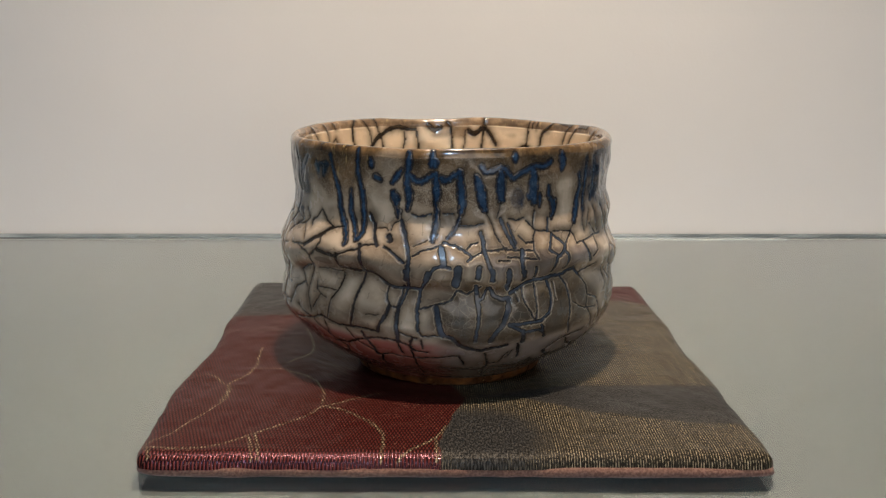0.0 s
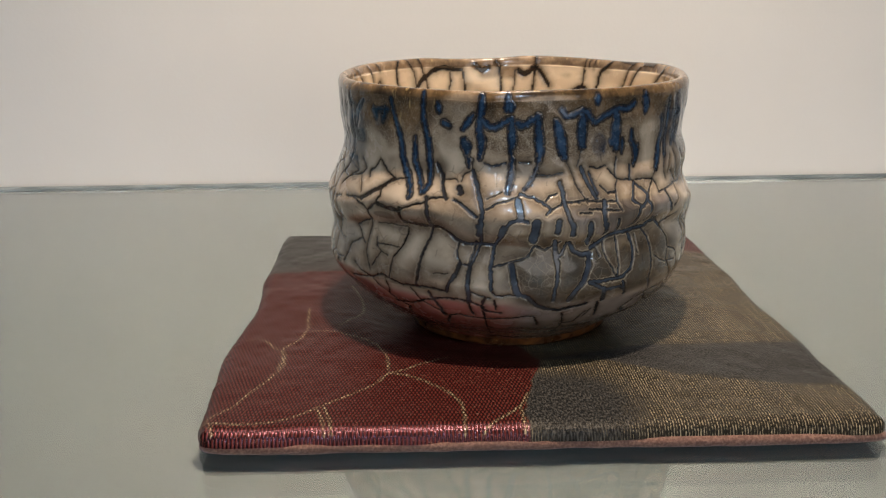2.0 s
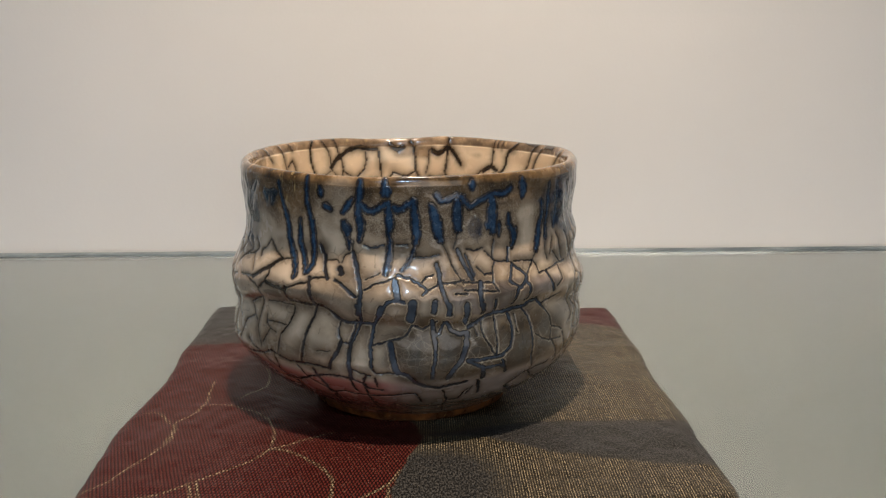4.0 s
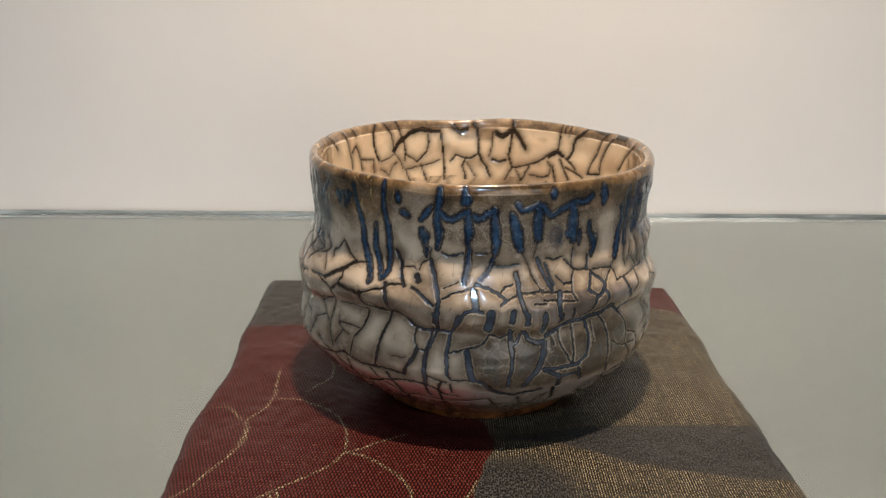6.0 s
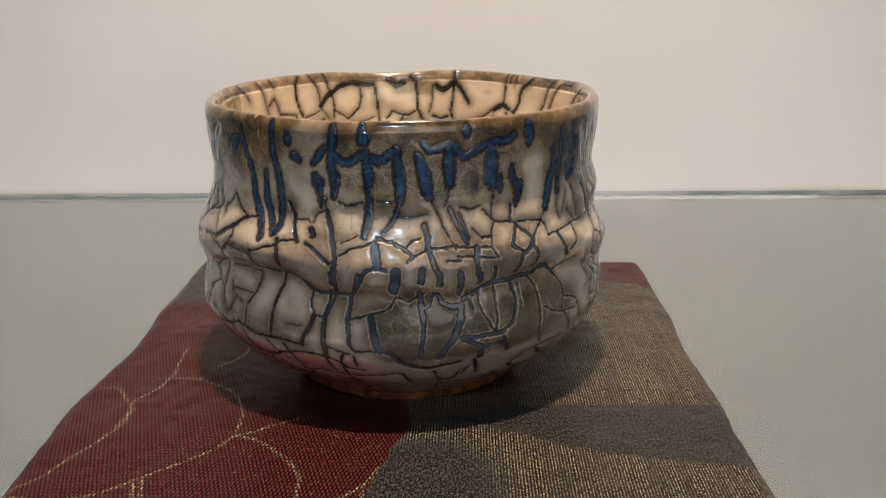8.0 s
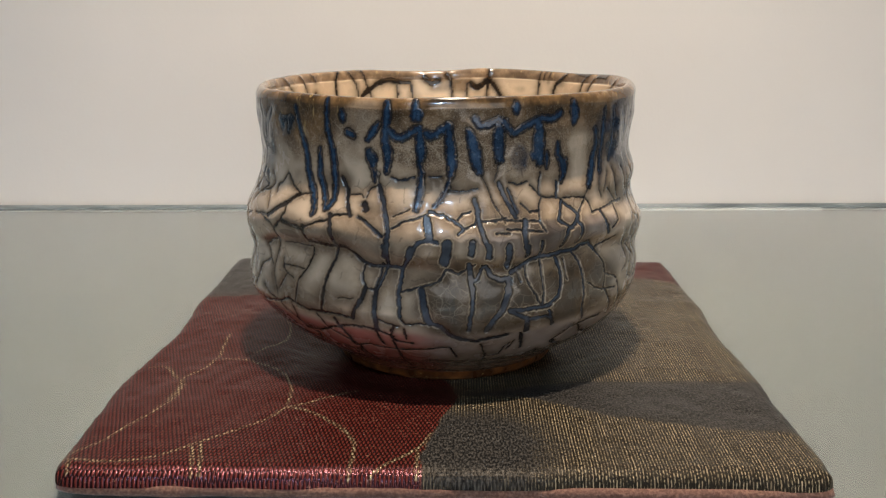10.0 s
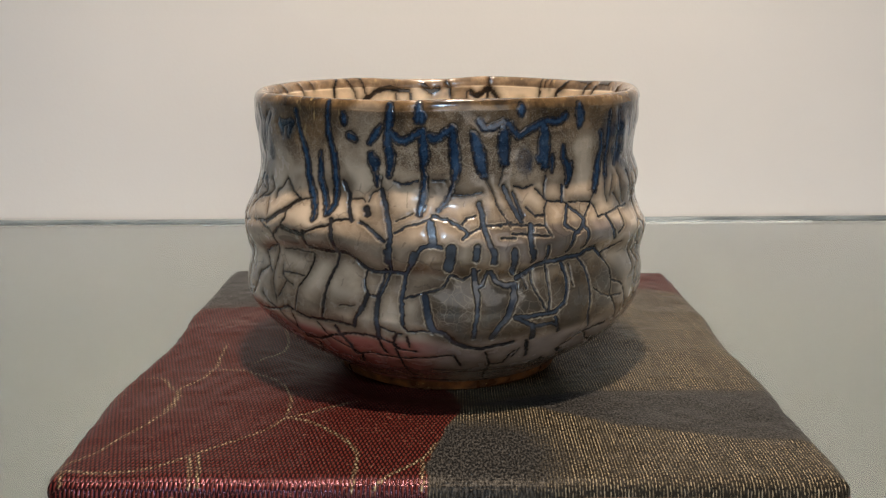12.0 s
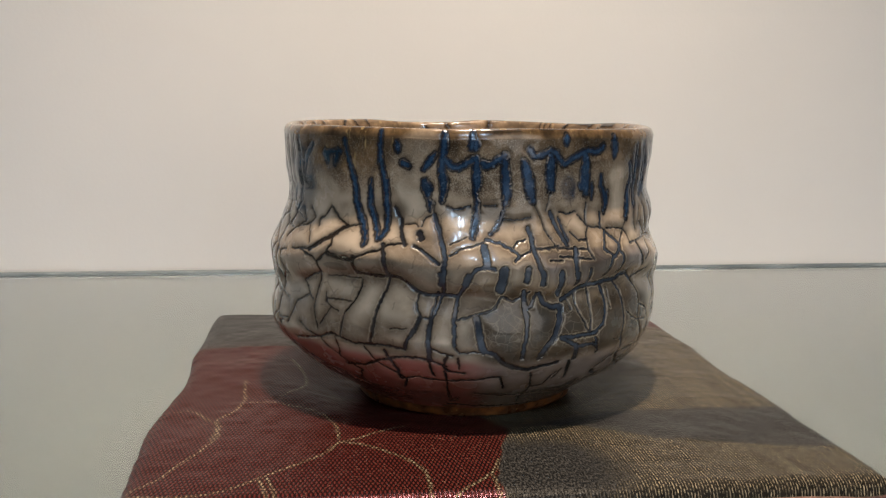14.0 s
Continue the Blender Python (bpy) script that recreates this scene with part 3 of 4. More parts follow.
def paint_strokes(g):
    def crack(width, *points):
        g.stroke(g.crack, width * (0.66 if width < 1.15 else 0.78), points)

    def drip(width, *points):
        g.stroke(g.drip, width * 0.88, points, True)

    drip(2.2, (-42.9, 85.7), (-42.1, 82.5), (-41.1, 79.4), (-40.2, 76.3), (-39.3, 73.2), (-38.8, 68.4), (-36.4, 63.9), (-35.0, 61.0), (-33.7, 58.1), (-33.9, 56.9))
    drip(1.9, (-34.2, 74.6), (-34.4, 71.1), (-34.0, 67.2), (-32.2, 63.6), (-31.0, 60.6), (-30.6, 58.4))
    drip(2.1, (-31.1, 88.4), (-31.2, 83.9), (-31.1, 80.0), (-30.3, 76.1), (-29.6, 72.3), (-29.1, 68.4), (-28.6, 63.8), (-28.5, 61.2), (-29.7, 58.9))
    drip(2.4, (-26.3, 85.6), (-26.0, 83.1))
    drip(2.6, (-24.6, 79.8), (-23.4, 79.0))
    drip(2.4, (-15.8, 82.4), (-18.0, 79.5), (-18.9, 78.2))
    drip(3.4, (-18.6, 74.9), (-18.3, 72.9), (-18.1, 70.9))
    drip(1.5, (-18.1, 70.9), (-17.4, 69.1), (-17.2, 66.7))
    drip(2.2, (-50.6, 82.4), (-49.5, 79.3))
    drip(2.2, (-45.3, 82.7), (-46.6, 78.6))
    drip(2.0, (-51.2, 81.5), (-44.5, 82.3))
    drip(2.2, (-56.7, 83.8), (-60.3, 80.2), (-61.3, 76.2))
    drip(2.5, (-13.7, 88.1), (-13.6, 83.9), (-14.0, 81.1))
    drip(2.8, (-14.0, 80.6), (-14.3, 77.6), (-13.6, 75.0), (-13.6, 72.3), (-14.0, 69.5))
    drip(2.3, (-13.3, 80.7), (-11.5, 78.7), (-10.0, 78.5), (-8.1, 79.7), (-6.3, 80.8), (-5.3, 81.1))
    drip(2.3, (-6.2, 88.6), (-6.4, 86.0), (-6.6, 83.7))
    drip(2.5, (-5.7, 86.0), (-5.3, 83.6))
    drip(2.9, (-5.1, 81.2), (-5.2, 77.8), (-4.9, 75.2), (-5.1, 72.5))
    drip(1.4, (-5.1, 73.2), (-5.1, 70.7), (-4.9, 68.7))
    drip(2.1, (-4.9, 69.5), (-5.2, 65.0), (-5.5, 62.1), (-5.9, 59.7))
    drip(2.4, (-3.7, 80.0), (-2.7, 79.0), (-0.8, 79.8), (0.9, 81.1), (2.2, 82.0))
    drip(3.0, (2.3, 81.2), (2.3, 77.8), (2.8, 74.8), (2.9, 71.0), (2.6, 68.6))
    drip(1.2, (2.6, 68.7), (1.9, 65.0), (0.2, 62.1), (-1.4, 60.4))
    drip(3.4, (7.3, 80.3), (8.4, 77.3), (9.0, 74.7), (9.3, 71.7), (10.0, 69.5))
    drip(2.3, (8.8, 83.7), (10.2, 81.8), (12.4, 82.2), (14.7, 83.5), (16.5, 82.8), (17.7, 80.6), (18.9, 79.3), (21.7, 80.9), (24.0, 82.3), (27.3, 83.3), (30.9, 83.2), (32.6, 84.6))
    drip(3.6, (15.0, 82.1), (15.1, 78.3), (15.2, 75.3), (15.3, 72.4))
    drip(3.7, (26.0, 82.5), (26.2, 78.7), (26.3, 74.8), (26.8, 71.1))
    drip(2.6, (24.6, 73.7), (25.7, 72.4))
    drip(1.6, (28.8, 73.9), (28.9, 69.9))
    drip(2.4, (19.7, 87.8), (19.6, 85.4))
    drip(2.2, (32.3, 76.1), (32.5, 73.2), (33.9, 70.8), (34.5, 68.1), (33.6, 65.7))
    drip(2.8, (34.8, 71.2), (34.5, 67.6))
    drip(3.0, (37.1, 87.3), (37.5, 83.6), (37.2, 81.7))
    drip(2.4, (45.9, 79.1), (47.1, 75.0), (45.9, 71.1), (44.2, 67.2), (42.7, 63.4))
    drip(1.9, (49.4, 84.5), (49.3, 79.7), (49.5, 74.8), (48.8, 70.0), (47.7, 66.9))
    drip(1.9, (53.9, 84.2), (54.1, 79.4), (54.4, 74.4), (53.5, 70.0))
    drip(2.6, (60.0, 82.2), (62.6, 74.9))
    crack(0.7, (-62.4, 65.0), (-58.6, 61.3), (-62.7, 58.7), (-66.0, 55.6))
    crack(0.6, (-58.6, 61.3), (-67.1, 63.5))
    crack(0.7, (-58.3, 65.5), (-54.6, 62.4), (-56.2, 60.5), (-53.9, 57.9), (-52.5, 55.6))
    crack(0.7, (-56.3, 60.7), (-62.7, 58.7))
    crack(1.0, (-48.5, 66.2), (-50.2, 63.2), (-52.2, 62.2), (-51.1, 60.4))
    crack(0.9, (-48.3, 65.9), (-45.3, 63.8), (-41.8, 61.8), (-40.4, 61.2))
    crack(1.6, (-40.4, 61.2), (-42.9, 59.3), (-45.3, 57.8), (-47.8, 56.3), (-52.0, 53.8))
    crack(0.9, (-52.0, 53.8), (-56.1, 53.4), (-60.3, 53.0))
    crack(0.7, (-40.0, 61.2), (-35.8, 62.0))
    crack(1.0, (-55.9, 53.1), (-50.4, 51.9), (-49.0, 50.5), (-48.5, 47.6))
    crack(1.1, (-48.6, 50.9), (-45.3, 53.5), (-43.9, 56.1), (-44.4, 57.6))
    crack(1.9, (-44.9, 53.1), (-41.4, 52.4), (-37.2, 52.3))
    crack(0.9, (-37.2, 52.3), (-32.7, 54.4), (-29.4, 55.5), (-27.1, 56.8), (-23.5, 57.5), (-22.5, 57.2))
    crack(1.7, (-28.6, 57.0), (-27.9, 54.2), (-27.6, 51.9), (-27.3, 48.4))
    crack(1.5, (-26.8, 67.0), (-25.0, 64.1), (-24.5, 61.2), (-23.8, 59.0), (-23.0, 57.3))
    crack(0.6, (-23.9, 62.7), (-20.6, 62.9), (-19.8, 62.2))
    crack(1.2, (-20.6, 57.0), (-18.1, 55.7), (-15.7, 53.7), (-13.9, 52.5))
    crack(2.4, (-19.5, 60.3), (-18.9, 58.9))
    crack(0.6, (-19.0, 62.3), (-18.4, 64.5), (-16.0, 65.8))
    crack(0.6, (10.0, 69.7), (11.1, 67.1), (12.2, 64.9), (13.1, 62.6), (13.7, 60.3), (15.0, 58.1), (16.0, 55.8))
    crack(0.6, (15.4, 72.6), (14.9, 69.3), (14.1, 66.6))
    crack(1.8, (15.2, 66.3), (15.9, 64.0), (17.1, 60.9), (18.8, 57.4))
    crack(1.1, (-12.8, 67.8), (-10.9, 67.1), (-8.6, 67.3), (-6.7, 67.9))
    crack(0.9, (-3.2, 68.3), (-1.3, 68.0), (0.2, 68.3))
    crack(0.9, (2.3, 64.3), (5.2, 64.1), (8.0, 64.5), (9.5, 64.9))
    crack(0.7, (-16.2, 69.1), (-16.0, 65.4))
    crack(1.9, (-15.8, 65.4), (-15.2, 63.2), (-14.1, 59.6), (-13.0, 56.0), (-12.6, 53.8), (-12.7, 50.1), (-13.0, 47.6))
    crack(0.9, (-11.5, 54.9), (-8.8, 56.5), (-6.0, 57.4), (-4.0, 58.0), (-2.6, 58.9))
    crack(0.5, (-11.7, 57.8), (-7.6, 59.4))
    crack(1.2, (-2.6, 58.9), (0.9, 58.1), (2.9, 57.0), (4.7, 55.6), (5.6, 54.8), (4.2, 53.4))
    crack(1.0, (4.3, 57.0), (5.3, 58.4), (7.6, 59.1))
    crack(1.0, (5.6, 54.8), (8.4, 55.9), (9.2, 56.9))
    crack(1.8, (8.7, 62.0), (9.3, 59.0), (9.4, 56.1), (10.1, 53.2), (11.4, 50.2), (11.7, 47.1))
    crack(0.9, (9.2, 56.4), (13.4, 56.3), (16.4, 57.0))
    crack(2.8, (-3.3, 56.9), (-2.9, 55.2), (-2.5, 52.7))
    crack(0.7, (13.2, 53.4), (16.7, 53.0))
    crack(0.8, (17.9, 66.4), (20.2, 65.7), (23.4, 66.1))
    crack(0.9, (24.1, 65.0), (25.6, 63.4), (26.9, 61.8))
    crack(1.4, (17.5, 64.6), (18.3, 61.6), (19.3, 58.3))
    crack(0.9, (27.1, 68.6), (26.2, 64.1), (26.8, 61.8), (25.6, 58.8), (24.9, 55.9), (26.0, 52.8))
    crack(0.9, (26.9, 61.8), (30.8, 61.5), (33.0, 60.8))
    crack(1.4, (32.0, 65.5), (31.3, 61.4))
    crack(1.4, (32.9, 60.5), (31.7, 58.3), (30.3, 55.4), (32.8, 53.9), (34.3, 53.1))
    crack(1.4, (33.4, 59.7), (35.5, 57.9), (37.1, 56.2), (35.1, 54.1))
    crack(1.7, (35.1, 54.1), (32.9, 52.5), (32.0, 48.0))
    crack(1.6, (37.1, 56.2), (36.4, 54.7), (37.3, 53.1), (37.6, 50.7), (37.9, 48.3))
    crack(1.0, (36.8, 56.2), (40.8, 59.6), (41.4, 60.4), (42.5, 58.6), (42.2, 56.3))
    crack(0.7, (33.6, 61.2), (40.8, 60.1), (43.2, 63.4))
    crack(1.5, (45.8, 55.8), (47.2, 53.2), (48.4, 50.6), (49.0, 49.3))
    crack(1.1, (53.6, 56.3), (53.7, 53.8), (53.5, 52.2), (50.2, 50.4))
    crack(0.8, (42.2, 56.0), (47.4, 56.4), (54.1, 57.0), (60.3, 56.9))
    crack(0.8, (47.5, 66.1), (47.4, 62.1), (48.3, 59.5))
    crack(0.7, (51.4, 66.5), (49.7, 61.0))
    crack(0.6, (54.1, 67.8), (55.3, 63.6), (58.4, 58.0))
    crack(0.6, (59.7, 67.2), (62.2, 62.6), (66.7, 57.6))
    crack(0.7, (51.2, 61.6), (56.0, 57.6))
    crack(0.9, (20.6, 60.4), (22.7, 58.3), (25.3, 58.4))
    crack(0.9, (16.4, 56.5), (20.9, 56.2), (24.9, 55.9))
    crack(1.9, (20.9, 56.2), (20.6, 54.1), (20.8, 51.1), (21.2, 48.8))
    crack(0.9, (16.2, 54.1), (20.6, 53.8), (25.1, 53.0))
    crack(1.0, (-48.6, 50.6), (-48.8, 48.0), (-50.1, 43.4), (-50.3, 40.7), (-50.6, 36.4), (-49.7, 32.3), (-49.0, 30.7))
    crack(0.9, (-48.5, 47.6), (-52.9, 45.6), (-56.8, 43.8), (-54.7, 41.5), (-53.5, 40.0), (-59.2, 37.0), (-60.4, 34.1), (-63.4, 29.7))
    crack(0.6, (-53.5, 40.0), (-51.5, 38.7))
    crack(0.5, (-46.3, 46.3), (-41.2, 46.8), (-35.4, 47.0))
    crack(1.3, (-36.6, 48.6), (-31.1, 48.1), (-27.6, 48.2), (-24.5, 48.1), (-22.3, 46.6), (-20.3, 44.7), (-18.1, 43.7), (-14.4, 43.6))
    crack(1.6, (-36.3, 53.2), (-36.9, 50.8), (-36.6, 48.6))
    crack(0.9, (-35.1, 46.5), (-35.4, 43.5), (-36.9, 39.9), (-39.4, 36.9), (-40.1, 34.4), (-40.9, 30.0))
    crack(0.8, (-46.5, 41.5), (-45.9, 39.0), (-44.0, 37.7), (-46.1, 34.8), (-48.1, 32.2))
    crack(0.7, (-45.9, 39.9), (-41.7, 40.3), (-37.4, 40.3))
    crack(0.7, (-44.0, 37.7), (-41.2, 37.0))
    crack(1.2, (-27.3, 48.2), (-28.1, 43.8), (-29.8, 39.3), (-30.5, 36.0), (-31.1, 31.9), (-31.9, 29.2))
    crack(0.7, (-57.1, 31.3), (-53.7, 29.5), (-49.4, 28.0))
    crack(1.1, (-60.7, 25.7), (-53.4, 26.9), (-47.7, 28.7), (-43.7, 30.2), (-40.2, 29.3), (-36.2, 28.4), (-31.4, 28.8), (-27.0, 28.7), (-22.9, 28.1))
    crack(0.8, (-48.3, 28.6), (-46.5, 25.9), (-43.3, 23.3), (-41.6, 21.1), (-38.3, 18.6), (-43.2, 13.3))
    crack(0.9, (-42.6, 29.2), (-41.9, 26.1), (-43.3, 22.7))
    crack(1.1, (-33.8, 27.6), (-32.3, 25.5), (-31.3, 23.7), (-29.4, 22.0), (-26.0, 19.8), (-24.0, 17.3), (-27.0, 13.2))
    crack(1.1, (-42.4, 20.4), (-35.8, 21.1), (-30.1, 24.0), (-24.4, 25.5), (-21.1, 25.6), (-16.5, 25.3), (-13.7, 24.0), (-12.3, 23.3))
    crack(1.3, (-28.1, 27.3), (-26.4, 23.7), (-25.5, 20.6), (-25.9, 17.4))
    crack(0.9, (-25.9, 17.4), (-20.2, 18.8), (-17.1, 18.0), (-10.4, 18.1))
    crack(1.1, (-19.1, 44.0), (-19.7, 41.4), (-19.1, 39.0), (-18.7, 37.5))
    crack(1.6, (-18.7, 37.5), (-19.7, 34.3), (-21.7, 30.8), (-22.5, 28.2))
    crack(1.1, (-18.7, 37.5), (-16.4, 37.2), (-15.4, 40.1), (-14.3, 44.4))
    crack(1.9, (-15.8, 37.3), (-16.3, 34.6), (-16.7, 30.6), (-16.5, 28.1), (-16.2, 25.3))
    crack(1.1, (-16.8, 26.2), (-16.3, 21.1), (-15.7, 19.5))
    crack(0.5, (-26.0, 33.8), (-22.0, 34.0))
    crack(2.6, (-13.3, 49.5), (-13.4, 47.0))
    crack(1.3, (-12.7, 47.0), (-13.0, 43.6), (-14.2, 41.0), (-15.1, 38.6), (-15.7, 37.0))
    crack(1.6, (-14.4, 43.6), (-12.3, 43.7), (-9.4, 43.5), (-7.9, 45.9), (-6.5, 48.9), (-5.2, 51.2), (-2.5, 52.0), (-0.5, 51.2))
    crack(2.6, (-6.6, 49.2), (-7.5, 46.9))
    crack(1.7, (-9.4, 43.5), (-9.9, 40.5), (-10.3, 37.3), (-10.2, 33.5), (-10.2, 29.5))
    crack(1.0, (-10.0, 36.9), (-6.8, 37.8), (-4.0, 38.7), (-1.2, 39.5), (0.2, 40.7), (1.5, 43.3), (4.3, 41.9), (6.3, 43.2), (8.3, 44.8))
    crack(3.6, (1.7, 50.8), (1.5, 48.2), (0.9, 45.4))
    crack(2.4, (7.6, 51.1), (7.5, 47.9))
    crack(2.4, (11.6, 50.2), (11.7, 46.8))
    crack(2.1, (7.0, 44.8), (7.5, 40.6), (7.8, 36.7))
    crack(1.6, (7.8, 36.7), (7.7, 32.9), (7.3, 29.6), (7.2, 26.1))
    crack(1.5, (10.5, 43.8), (9.2, 40.6), (7.8, 39.8))
    crack(2.0, (11.2, 43.8), (12.8, 41.1), (15.0, 39.7), (17.2, 40.0))
    crack(2.3, (17.2, 40.0), (16.8, 36.1), (15.5, 32.4), (13.4, 29.2), (11.5, 25.8))
    crack(2.7, (-4.7, 37.2), (-4.2, 33.8), (-3.7, 30.6), (-2.7, 28.1))
    crack(1.8, (-2.6, 28.1), (0.1, 27.2), (2.3, 24.4), (5.2, 22.8), (9.0, 21.9), (12.7, 22.7), (17.1, 23.6))
    crack(0.8, (-10.2, 29.5), (-8.9, 27.5), (-4.7, 27.7), (-0.5, 27.2))
    crack(0.8, (-16.0, 29.0), (-13.2, 27.5), (-10.4, 26.8))
    crack(1.1, (-11.8, 26.7), (-13.1, 23.2), (-11.9, 21.6), (-7.4, 20.9))
    crack(1.1, (-9.3, 25.9), (-8.7, 22.5))
    crack(1.1, (-12.7, 21.5), (-12.4, 16.7), (-12.8, 11.6), (-13.0, 7.4), (-10.5, 7.7))
    crack(1.1, (-10.4, 18.1), (-3.9, 18.4), (2.4, 19.5), (4.7, 14.4))
    crack(0.9, (-3.9, 11.9), (2.9, 10.6), (13.3, 10.0), (19.3, 10.6), (30.9, 8.8))
    crack(0.9, (16.1, 5.3), (14.0, 9.5), (13.6, 14.2), (11.5, 18.9), (10.7, 20.7))
    crack(1.0, (13.6, 14.2), (17.7, 14.6), (17.9, 18.2), (19.0, 19.7))
    crack(0.7, (-15.2, 5.9), (-2.9, 4.9), (11.2, 4.4), (25.2, 4.2), (44.0, 2.2))
    crack(1.7, (17.8, 41.6), (20.0, 42.7), (22.9, 44.5), (25.9, 45.3), (30.1, 45.6), (33.5, 46.0), (37.4, 45.9), (40.3, 47.1), (42.4, 47.2), (44.6, 45.0))
    crack(0.9, (44.6, 45.0), (49.0, 45.9), (53.1, 47.3))
    crack(2.4, (16.6, 49.9), (17.0, 45.9), (16.9, 43.4))
    crack(1.4, (25.3, 49.9), (25.9, 45.8))
    crack(2.0, (21.6, 49.2), (21.9, 46.2))
    crack(0.9, (22.1, 44.6), (21.7, 41.2), (22.5, 37.9), (23.9, 35.4), (25.4, 32.1))
    crack(1.0, (26.0, 45.0), (26.1, 40.7), (26.4, 35.9), (26.0, 32.0))
    crack(1.6, (30.8, 44.3), (31.8, 40.0), (31.7, 36.7), (30.5, 33.8), (27.9, 31.7), (25.4, 31.3), (20.0, 31.1), (16.9, 31.5))
    crack(0.7, (33.0, 44.0), (33.6, 38.1))
    crack(0.7, (19.2, 43.2), (20.2, 39.0))
    crack(1.2, (36.5, 45.2), (38.5, 41.4), (39.1, 37.1), (39.2, 33.0), (39.7, 28.6), (40.7, 24.6))
    crack(1.0, (45.1, 44.5), (48.1, 40.4), (48.7, 36.9), (48.2, 32.8), (51.7, 29.3), (56.1, 23.3))
    crack(0.8, (48.7, 36.9), (53.6, 35.0), (55.8, 33.6))
    crack(0.8, (48.3, 32.3), (55.2, 30.8))
    crack(0.8, (56.2, 32.7), (60.5, 25.0))
    crack(0.7, (40.5, 36.1), (43.6, 33.8), (48.0, 32.0))
    crack(0.7, (58.7, 47.1), (62.3, 37.3), (59.4, 35.4))
    crack(0.6, (62.3, 42.7), (69.0, 37.5))
    crack(1.6, (17.0, 31.1), (20.1, 29.4), (22.5, 28.2), (27.3, 28.4), (29.0, 27.2))
    crack(2.4, (21.7, 28.4), (22.4, 24.5))
    crack(1.5, (28.0, 30.0), (29.9, 25.1))
    crack(1.1, (34.0, 17.8), (35.8, 19.6), (37.4, 21.8), (41.1, 22.9), (45.9, 23.3), (50.3, 23.0))
    crack(1.6, (34.0, 17.8), (41.0, 13.1), (76.1, 1.0))
    crack(1.0, (40.2, 22.8), (44.9, 18.9), (57.3, 13.6), (57.3, 16.0))
    crack(1.3, (21.0, 23.7), (22.5, 20.2), (23.6, 17.2))
    crack(0.8, (19.1, 17.2), (19.9, 19.5), (20.3, 20.6))
    crack(0.9, (30.9, 8.8), (32.6, 11.9), (39.2, 10.4))
    crack(0.9, (32.6, 11.9), (30.5, 14.7))
    crack(0.9, (31.2, 4.3), (42.4, 3.8), (71.7, -1.0))


